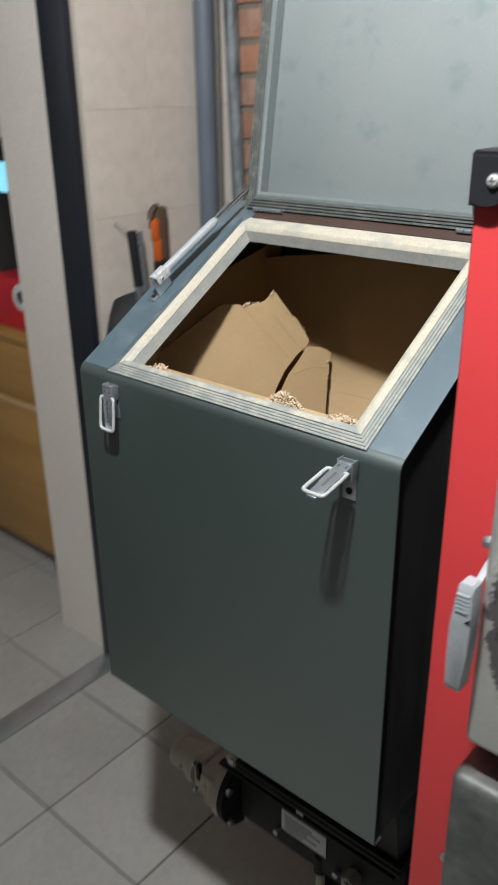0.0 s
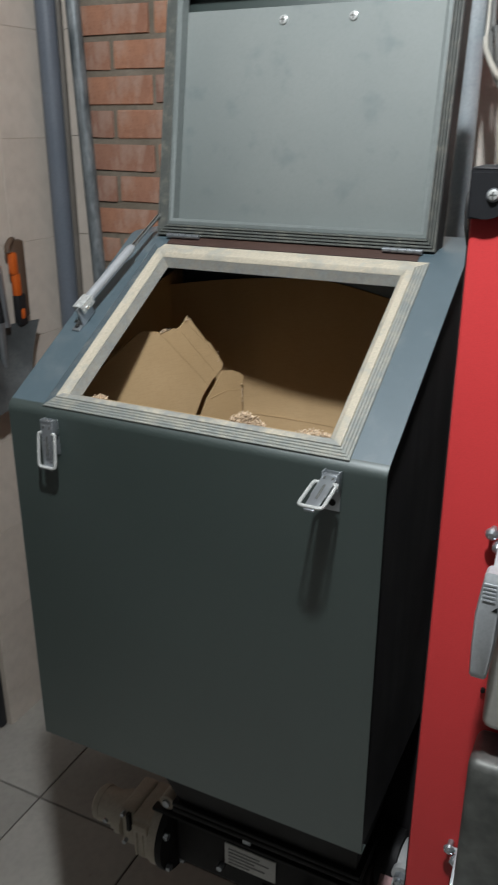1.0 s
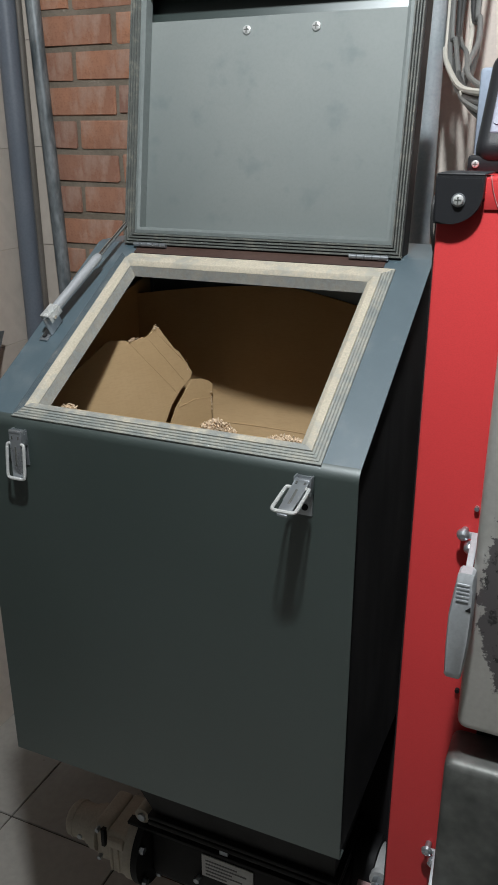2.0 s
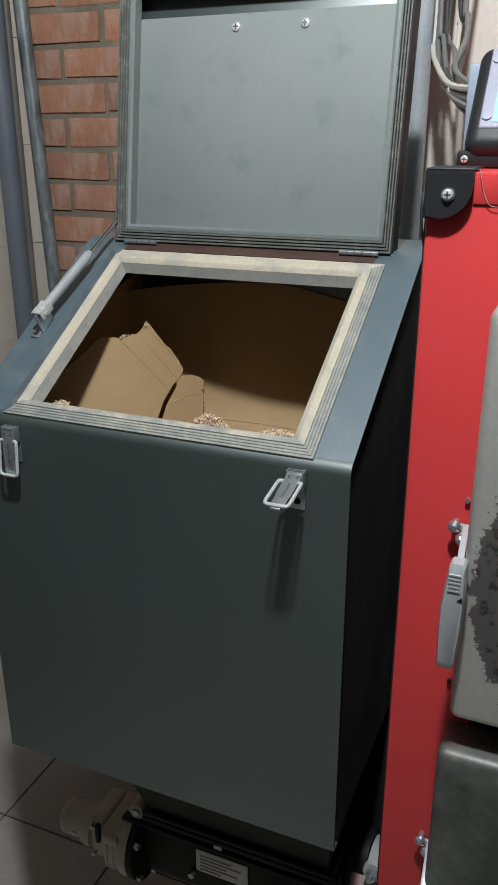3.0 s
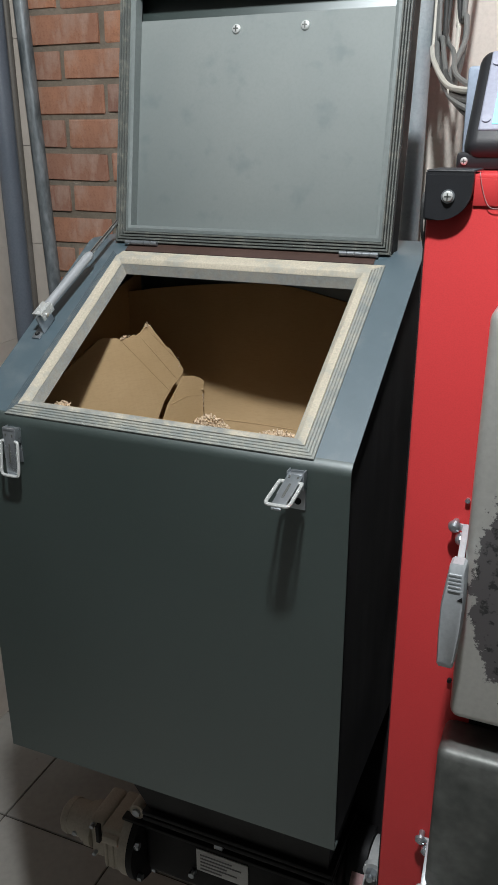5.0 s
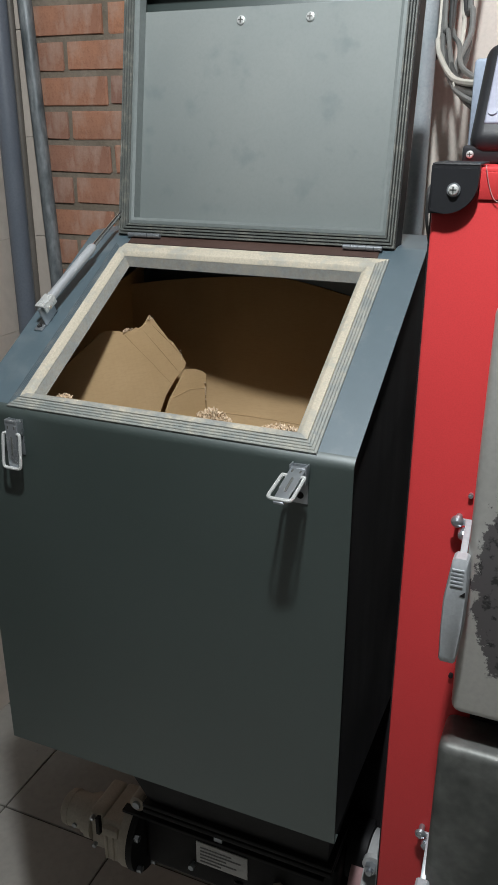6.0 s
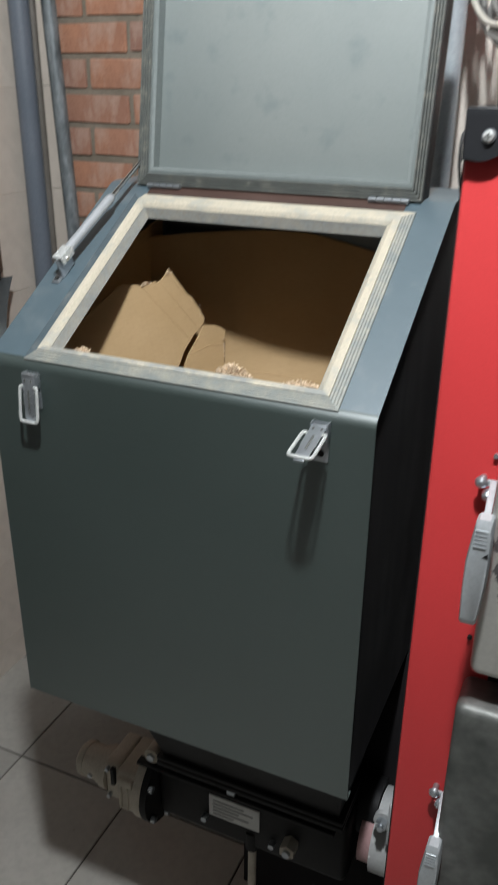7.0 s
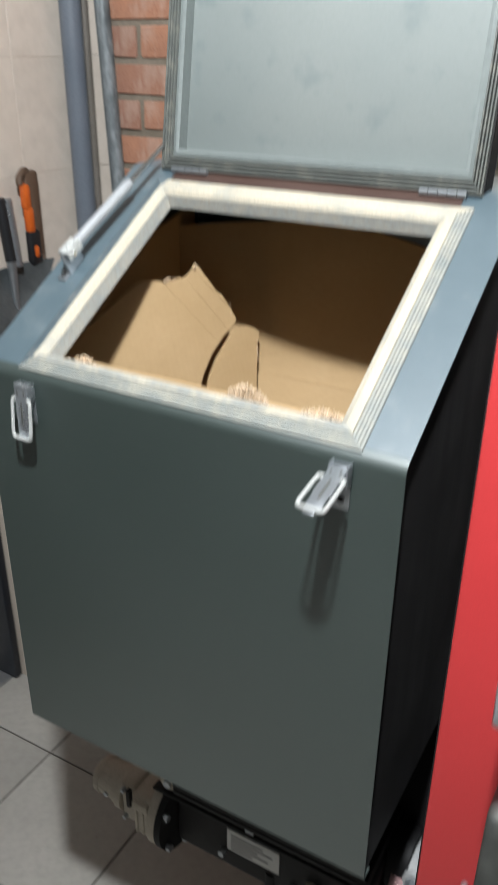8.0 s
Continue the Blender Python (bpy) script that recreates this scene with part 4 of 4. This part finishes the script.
def door_handle(z, parent, dx=0.0):
    """A flat lever handle that stands off from its pivot bolt."""
    x, y = 0.1312 + dx, -0.104
    px, zb = 0.1165 + dx, z + 0.003
    arm = part("handle", B(px - 0.002, px + 0.0142, BY0 - 0.0125, BY0 - 0.0090, zb - 0.0034, zb + 0.0034, bevel=0.001), HANDLE, parent, "silver-grey lever handle on a flat steel arm")
    p, q = Vector((px + 0.0112, BY0 - 0.0130, zb + 0.0035)), Vector((x + 0.0005, y, z - 0.016))
    down = (q - p).normalized()
    face = down.cross(Vector((1, 0, 0))).normalized()
    flat = face.cross(down)
    m = Matrix((flat, face, down)).transposed().to_4x4()
    m.translation = (p + q) / 2
    bm = box(bmesh.new(), -0.0032, 0.0032, -0.0016, 0.0016, -(q - p).length / 2, (q - p).length / 2, bevel=0.0006)
    bmesh.ops.transform(bm, matrix=m, verts=bm.verts)
    part("arm", bm, HANDLE, arm)
    part("pivot_bolt", R((px, BY0 - 0.0105, zb), (px, BY0 + 0.001, zb), 0.0035, seg=16), ZINC, arm)
    bm = R((px, BY0 - 0.0150, zb), (px, BY0 - 0.0120, zb), 0.0054, 0.0066, seg=20)
    rod(bm, (px, BY0 - 0.0170, zb), (px, BY0 - 0.0150, zb), 0.0026, 0.0054, seg=20)
    part("bolt_head", bm, ZINC, arm)
    bm = bmesh.new()
    ol = [(-0.0050, 0.0), (0.0060, 0.0), (0.0086, -0.0022), (0.0100, -0.010), (0.0108, -0.036), (0.0100, -0.070), (0.0062, -0.108), (0.0038, -0.111), (-0.0095, -0.111), (-0.0120, -0.108), (-0.0132, -0.075), (-0.0132, -0.043), (-0.0105, -0.022), (-0.0078, -0.0025)]
    n, top = len(ol), z + 0.002
    a, b, c = ([bm.verts.new((x + 0.86 * g * p, y + h, top - 0.06 * (1 - g) + g * q)) for p, q in ol] for g, h in ((0.88, -0.0100), (1.0, -0.0070), (1.0, 0.0070)))
    bm.faces.new(a), bm.faces.new(c[::-1])
    for i in range(n):
        for u, v in ((a, b), (b, c)):
            bm.faces.new((u[i], u[(i + 1) % n], v[(i + 1) % n], v[i]))
    grip = part("grip", bm, HANDLE, arm)
    bm = R((px + 0.0075, BY0 - 0.0180, zb - 0.0115), (px + 0.0075, BY0 - 0.0105, zb - 0.0115), 0.0052, 0.0062, seg=18)
    rod(bm, (px + 0.0075, BY0 - 0.0205, zb - 0.0115), (px + 0.0075, BY0 - 0.0180, zb - 0.0115), 0.0025, 0.0052, seg=18)
    part("stop_bolt", bm, ZINC, arm)
    for k in range(5):
        part("rib", B(x - 0.0060, x + 0.0050, y - 0.0112, y - 0.0090, top - 0.0105 - 0.0040 * k, top - 0.0090 - 0.0040 * k), HANDLE, arm)


door_handle(1.274, door_upper)
bm = bmesh.new()
chip = [bm.verts.new((0.1312 + x, -0.1146, 1.276 + z)) for x, z in ((0.0076, -0.031), (0.0080, -0.0365), (0.0030, -0.0355))]
face = bm.faces.new(chip)
push = bmesh.ops.extrude_face_region(bm, geom=[face])
bmesh.ops.translate(bm, verts=[v for v in push["geom"] if isinstance(v, bmesh.types.BMVert)], vec=(0, 0.002, 0))
part("worn_mark", bm, BLACK, door_upper, "dark chipped spot on the grip")
door_handle(0.869, door_lower, -0.004)

# controller on the boiler
controller = thing("controller", "black boiler controller with a lit cyan screen", "controller", (0.2, 0.09, BZ + 0.018))
CT = Matrix.Translation((-0.005, 0.040, 1.622)) @ pose(0, 0, 0, -38)


def ctl(x0, x1, y0, y1, z0, z1, bevel=0.0, seg=3):
    bm = B(x0, x1, y0, y1, z0, z1, bevel=bevel, seg=seg)
    bmesh.ops.transform(bm, matrix=CT, verts=bm.verts)
    return bm


part("housing", ctl(0.084, 0.330, 0.0, 0.048, 0.0, 0.118, 0.014, 4), BLACK_PLASTIC, controller)
bezel = part("bezel", ctl(0.096, 0.318, -0.0015, 0.004, 0.020, 0.110, 0.002), BEZEL, controller, "lilac-grey bezel")
part("screen", ctl(0.108, 0.306, -0.0025, -0.0014, 0.026, 0.104), SCREEN, bezel, "lit cyan display")
for x, z in ((0.1022, 0.096), (0.1022, 0.032)):
    bm = R((x, -0.003, z), (x, 0.002, z), 0.0042, seg=16)
    bmesh.ops.transform(bm, matrix=CT, verts=bm.verts)
    part("button", bm, BEZEL, bezel)
part("bracket", B(0.074, 0.34, 0.050, 0.160, BZ + 0.0185, BZ + 0.034, bevel=0.003), BLACK_PLASTIC, controller)
part("back_box", B(0.062, 0.32, 0.152, 0.192, BZ + 0.030, 1.700, bevel=0.004), BLUE_PLASTIC, controller, "pale blue-grey metal box")
screw(controller, Matrix.Translation((0.0815, 0.050, BZ + 0.0262)) @ pose(0, 0, 0, 90), 0.0035)

# cables behind the boiler
rnd = random.Random(11)


def cable(pts, r, mat, label):
    return solid("cable", hose(bmesh.new(), smooth_path(pts), r, 8), mat, label, "cable", group="cables hanging behind the boiler")


CABLES = ((-0.090, 0.0042, CABLE_WHITE), (-0.082, 0.0040, CABLE_GREY), (-0.075, 0.0036, CABLE_DARK), (-0.070, 0.0038, CABLE_GREY), (-0.064, 0.0034, CABLE_DARK), (-0.056, 0.0036, CABLE_GREY), (-0.047, 0.0036, CABLE_WHITE), (-0.040, 0.0036, CABLE_DARK), (-0.033, 0.0034, CABLE_DARK))
NEAR = [Vector(p) for p in ((-0.086, 0.72, CEILING), (-0.086, 0.715, 2.20), (-0.084, 0.70, 1.815), (-0.077, 0.66, 1.762), (-0.054, 0.58, 1.716), (-0.006, 0.43, 1.688), (0.066, 0.182, 1.670))]
FAR = [Vector(p) for p in ((-0.040, 0.72, CEILING), (-0.042, 0.715, 2.20), (-0.040, 0.70, 1.850), (-0.026, 0.66, 1.797), (-0.016, 0.58, 1.752), (0.004, 0.42, 1.706), (0.072, 0.178, 1.668))]
for i, (x, r, mat) in enumerate(CABLES):
    tone = {"white_cable": "white", "dark_cable": "dark", "grey_cable": "grey"}[mat.name]
    u, wob = (x + 0.09) / 0.057, [rnd.uniform(-1, 1) for _ in range(3)]
    pts = [a.lerp(b, min(1.0, max(0.0, u + 0.22 * wob[0] * math.sin(1.1 * k + i)))) + Vector((0, 0.016 * wob[1], 0.016 * wob[2] * (k in (4, 5, 6)) - 0.006 * (k > 4))) for k, (a, b) in enumerate(zip(NEAR, FAR))]
    cable(pts, r, mat, tone + " electric cable sagging down to the controller")
cable([(-0.012, 0.70, CEILING), (-0.020, 0.68, 2.05), (-0.027, 0.64, 1.827), (-0.02, 0.62, 1.8), (-0.016, 0.6, 1.769), (-0.021, 0.57, 1.74), (-0.021, 0.53, 1.718), (-0.009, 0.48, 1.699), (0.016, 0.4, 1.68), (0.041, 0.32, 1.672), (0.070, 0.19, 1.672)], 0.0044, CABLE_GREY, "grey electric cable crossing the others in a loose bow")
cable([(-0.008, 0.43, 1.688), (0.012, 0.40, 1.690), (0.034, 0.34, 1.688), (0.062, 0.20, 1.675)], 0.0020, CABLE_DARK, "thin dark wire poking out of the cable bunch")
for a, b in (((0.000, 0.40, 1.690), (0.005, 0.395, 1.681)), ((0.036, 0.285, 1.668), (0.041, 0.275, 1.660))):
    solid("cable_end", R(a, b, 0.0028, seg=10), CABLE_WHITE, "cut white cable end among the cables", "cable", group="cut cable ends")
cable([(-0.070, 0.76, CEILING), (-0.070, 0.76, 2.0), (-0.072, 0.758, 1.84), (-0.084, 0.758, 1.775), (-0.110, 0.76, 1.735), (-0.15, 0.76, 1.70), (-0.18, 0.76, 1.64), (-0.19, 0.76, 1.55), (-0.19, 0.76, 0.75)], 0.0046, CABLE_DARK, "dark cable turning away behind the grey pipe")
bm = bmesh.new()
loop = smooth_path([(0.062, 0.30, 1.585), (0.050, 0.10, 1.570), (0.057, 0.0, 1.585), (0.058, -0.012, 1.560), (0.060, 0.0, 1.535)], 8)
solid("wire", hose(bm, loop, 0.0015, 6), CABLE_DARK, "thin dark wire at the boiler corner", "wire")


solid("thread", hose(bmesh.new(), smooth_path([(0.1075, -0.020, 1.604), (0.1085, -0.031, 1.6035), (0.112, -0.0300, 1.589), (0.118, -0.0300, 1.577), (0.128, -0.0300, 1.5755), (0.140, -0.0300, 1.578), (0.160, -0.0300, 1.577)], 6), 0.0003, 6), PINK, "loose pale thread on the red boiler front", "thread")


# ---- tools hanging on the tiled wall ----
def shovel():
    ob = thing("ash_shovel", "dark grey steel ash shovel hanging on the tiled wall", "shovel", (-1.2, 0.74, 1.17))
    bm = bmesh.new()
    nu, nv, rowsv = 14, 10, []
    for j in range(nv + 1):
        v = j / nv
        rowv = []
        for i in range(nu + 1):
            u = 2 * i / nu - 1
            half = 0.112 * (1 - 0.08 * v * v) * (1.0 - (0.35 * max(0.0, v - 0.85) / 0.15) * 0.3)
            y = 0.748 - 0.092 * v + half * u
            z = 1.168 - 0.195 * v * (1 - 0.10 * u * u)
            x = -1.238 + 0.012 + 0.030 * (u * u) ** 0.9 * (1 - 0.3 * v) + 0.055 * v * v + 0.006 * math.exp(-(u / 0.12) ** 2)
            rowv.append(bm.verts.new((x, y, z)))
        rowsv.append(rowv)
    for j in range(nv):
        for i in range(nu):
            bm.faces.new((rowsv[j][i], rowsv[j][i + 1], rowsv[j + 1][i + 1], rowsv[j + 1][i]))
    push = bmesh.ops.extrude_face_region(bm, geom=bm.faces[:])
    bmesh.ops.translate(bm, verts=[v for v in push["geom"] if isinstance(v, bmesh.types.BMVert)], vec=(-0.003, 0, 0))
    part("blade", bm, SHOVEL, ob)
    part("socket", R((-1.214, 0.738, 1.06), (-1.208, 0.730, 1.19), 0.006, 0.012, seg=16), ZINC, ob)
    part("handle", R((-1.208, 0.730, 1.185), (-1.214, 0.722, 1.325), 0.0125, seg=18), BLACK_PLASTIC, ob)
    part("handle_plate", R((-1.205, 0.748, 1.17), (-1.209, 0.741, 1.322), 0.0105, seg=18), ZINC, ob, "shiny metal tube along the handle")
    part("hook", hose(bmesh.new(), smooth_path([(-1.244, 0.695, 1.345), (-1.225, 0.705, 1.335), (-1.215, 0.72, 1.318)], 5), 0.002, 6), ZINC, ob)


def brush():
    ob = thing("hand_brush", "brown hand brush with an orange grip on the tiled wall", "brush", (-1.235, 0.815, 1.17))
    bm = bmesh.new()
    pts = [(-1.230, 0.828, 1.372), (-1.222, 0.812, 1.372), (-1.218, 0.795, 1.360), (-1.216, 0.792, 1.345)]
    hose(bm, smooth_path(pts, 6), 0.008, 10)
    box(bm, -1.238, -1.216, 0.812, 0.856, 1.175, 1.372, bevel=0.009)
    part("back", bm, BROWN, ob)
    for z0, z1, y0, y1 in ((1.290, 1.346, 0.794, 0.813), (1.236, 1.294, 0.799, 0.818), (1.176, 1.206, 0.806, 0.824)):
        part("grip", B(-1.224, -1.204, y0, y1, z0, z1, bevel=0.006), ORANGE, ob, "orange plastic grip")
    part("tip", B(-1.226, -1.206, 0.800, 0.832, 1.160, 1.240, bevel=0.005), BLACK_PLASTIC, ob)
    part("nail", R((-1.25, 0.832, 1.352), (-1.222, 0.832, 1.352), 0.0025, seg=8), ZINC, ob)


shovel()
brush()

# ---- next room ----
cabinet = thing("cabinet", "orange-brown veneered cabinet on short black feet", "cabinet", (-2.2, 1.0, 0))
part("body", B(-2.75, -1.830, 0.805, 1.22, 0.075, 0.880, bevel=0.003), WOOD, cabinet)
part("top", B(-2.76, -1.820, 0.795, 1.225, 0.881, 0.905, bevel=0.004), WOOD, cabinet)
part("drawer_front", B(-2.74, -1.838, 0.795, 0.804, 0.673, 0.876, bevel=0.002), WOOD, cabinet)
part("rail", B(-2.74, -1.838, 0.790, 0.804, 0.648, 0.670, bevel=0.002), WOOD_EDGE, cabinet, "light wooden rail")
for x0, x1 in ((-2.74, -2.292), (-2.288, -1.838)):
    part("door", B(x0, x1, 0.796, 0.804, 0.082, 0.645, bevel=0.002), WOOD, cabinet)
for x in (-1.87, -2.71):
    for y in (0.83, 1.18):
        part("foot", R((x, y, 0.0), (x, y, 0.075), 0.020, 0.026, seg=16), BLACK_PLASTIC, cabinet)
pack = thing("red_package", "red packet with a white round mark on the cabinet", "packet", (-2.0, 0.9, 0.905))
part("wrapper", B(-2.12, -1.845, 0.845, 0.99, 0.906, 1.080, bevel=0.012, seg=3), RED_PACK, pack)
mark = part("mark", R((-1.93, 0.8435, 1.025), (-1.93, 0.8445, 1.025), 0.045, seg=28), LABEL, pack, "white round mark")
part("mark_centre", R((-1.93, 0.8422, 1.025), (-1.93, 0.8434, 1.025), 0.020, seg=24), CABLE_DARK, mark)
appliance = thing("appliance", "black appliance with a lit cyan display on the cabinet", "appliance", (-2.1, 1.08, 0.905))
part("casing", B(-2.30, -1.860, 1.0, 1.20, 0.906, 1.50, bevel=0.01), BLACK_PLASTIC, appliance)
part("display", B(-2.26, -1.875, 0.9955, 0.9995, 1.330, 1.430), SCREEN, appliance, "lit cyan display")

# ---- lamps on the ceilings; the next room's is added fill, out of view ----
lamp_ob = thing("pendant_lamp", "bare bulb socket hanging from the ceiling on a short cord", "lamp", (LAMP[0], LAMP[1], CEILING))
part("rose", R((LAMP[0], LAMP[1], CEILING - 0.02), (LAMP[0], LAMP[1], CEILING - 0.001), 0.03, 0.04, seg=24), WHITE_PAINT, lamp_ob)
part("cord", R((LAMP[0], LAMP[1], LAMP[2] + 0.10), (LAMP[0], LAMP[1], CEILING - 0.02), 0.003, seg=8), CABLE_WHITE, lamp_ob)
part("socket", R((LAMP[0], LAMP[1], LAMP[2] + 0.05), (LAMP[0], LAMP[1], LAMP[2] + 0.10), 0.018, 0.012, seg=20), BLACK_PLASTIC, lamp_ob)
lamp_ob = thing("unseen_fill_lamp", "unseen lamp added as fill light for the next room", "lamp", (-2.7, -1.9, CEILING))
part("base", R((-2.7, -1.9, CEILING - 0.035), (-2.7, -1.9, CEILING - 0.001), 0.18, seg=32), WHITE_PAINT, lamp_ob)
part("diffuser", R((-2.7, -1.9, CEILING - 0.050), (-2.7, -1.9, CEILING - 0.035), 0.162, 0.17, seg=32), BULB, lamp_ob)


# ---- pieces: bricks, wall tiles, floor tiles ----
def piece(name, me, parent, m):
    ob = new(name, me)
    ob.parent = parent
    ob.matrix_basis = m
    return ob


def block_mesh(name, lx, ly, lz, mat, chip=0.0, seed=0, bevel=0.002):
    """A block round its own centre with softened, slightly uneven edges."""
    bm = B(-lx / 2, lx / 2, -ly / 2, ly / 2, -lz / 2, lz / 2, bevel=bevel, seg=1)
    r = random.Random(seed)
    for v in bm.verts:
        v.co += Vector((r.uniform(-chip, chip), r.uniform(-chip, chip) * 0.6, r.uniform(-chip, chip)))
    return mesh_of(name, bm, mat, 25)


rnd = random.Random(2)
PITCH, COURSE, X_JOINT, Z_JOINT = 0.256, 0.0793, -1.073, 1.4425
brick_meshes = {}
course = -int(Z_JOINT / COURSE)
while Z_JOINT + course * COURSE < CEILING - 0.02:
    z0, z1 = Z_JOINT + course * COURSE + 0.0075, Z_JOINT + (course + 1) * COURSE - 0.0075
    z1 = min(z1, CEILING - 0.004)
    x = X_JOINT - 2 * PITCH + (0.120 if course % 2 else 0.0)
    while x < -0.42:
        a, b = max(x + 0.007, XW + 0.089), min(x + PITCH - 0.007, -0.425)
        if b - a > 0.03 and z1 - z0 > 0.02:
            key = (round(b - a, 2), round(z1 - z0, 2), rnd.randrange(4))
            if key not in brick_meshes:
                brick_meshes[key] = block_mesh("brick", b - a, 0.05, z1 - z0, BRICK, 0.0022, len(brick_meshes), 0.0016)
            piece("brick", brick_meshes[key], wall_north, Matrix.Translation(((a + b) / 2, YB - 0.005 + 0.025 + rnd.uniform(-0.0015, 0.0015), (z0 + z1) / 2)) @ pose(0, 0, 0, rnd.uniform(-0.3, 0.3), rnd.uniform(-0.4, 0.4), rnd.uniform(-0.3, 0.3)))
        x += PITCH
    course += 1

tile_meshes = {}


def tiled_wall(y0, y1, z0, z1, ys, zs, wide, high):
    """Glazed tiles on the room side of the left wall."""
    k = math.floor((y0 - ys) / wide)
    while ys + k * wide < y1:
        a, b = max(ys + k * wide + 0.0006, y0), min(ys + (k + 1) * wide - 0.0006, y1)
        j = math.floor((z0 - zs) / high)
        while zs + j * high < z1:
            c, d = max(zs + j * high + 0.0006, z0), min(zs + (j + 1) * high - 0.0006, z1)
            if b - a > 0.01 and d - c > 0.01:
                key = (round(b - a, 3), round(d - c, 3))
                if key not in tile_meshes:
                    tile_meshes[key] = block_mesh("wall_tile", 0.008, b - a, d - c, WALL_TILE, bevel=0.0005)
                piece("tile", tile_meshes[key], wall_west, Matrix.Translation((XW - 0.004 + rnd.uniform(-0.0001, 0.0001), (a + b) / 2, (c + d) / 2)))
            j += 1
        k += 1


tiled_wall(DOOR1 + 0.001, YB, 0.0, CEILING, 0.845, 1.358, 0.40, 0.25)

# narrow tiled return beside the brickwork
j = 0
while 0.113 + 0.25 * (j - 1) < CEILING - 0.03:
    c, d = max(0.0, 0.113 + 0.25 * (j - 1) + 0.0006), min(0.113 + 0.25 * j - 0.0006, CEILING - 0.002)
    key = ("return", round(d - c, 3))
    if key not in tile_meshes:
        tile_meshes[key] = block_mesh("wall_tile", 0.084, 0.012, d - c, WALL_TILE, bevel=0.0005)
    piece("tile", tile_meshes[key], wall_north, Matrix.Translation((XW + 0.0425, YB - 0.0062, (c + d) / 2)))
    j += 1

SIDE_LEN, TX, TY = 0.329, -0.998, 0.456
floor_meshes = {}


def lay(x0, x1, y0, y1):
    i = math.floor((x0 - TX) / SIDE_LEN)
    while TX + i * SIDE_LEN < x1:
        a, b = max(TX + i * SIDE_LEN + 0.0022, x0), min(TX + (i + 1) * SIDE_LEN - 0.0022, x1)
        j = math.floor((y0 - TY) / SIDE_LEN)
        while TY + j * SIDE_LEN < y1:
            c, d = max(TY + j * SIDE_LEN + 0.0022, y0), min(TY + (j + 1) * SIDE_LEN - 0.0022, y1)
            if b - a > 0.01 and d - c > 0.01:
                key = (round(b - a, 3), round(d - c, 3))
                if key not in floor_meshes:
                    floor_meshes[key] = block_mesh("floor_tile", b - a, d - c, 0.008, FLOOR_TILE, bevel=0.0012)
                piece("tile", floor_meshes[key], floor, Matrix.Translation(((a + b) / 2, (c + d) / 2, -0.004 + rnd.uniform(-0.0003, 0.0003))))
            j += 1
        i += 1


lay(-1.283, XR, YF, YB)
lay(XL - 2.0, -1.360, YF, YB + 0.1)
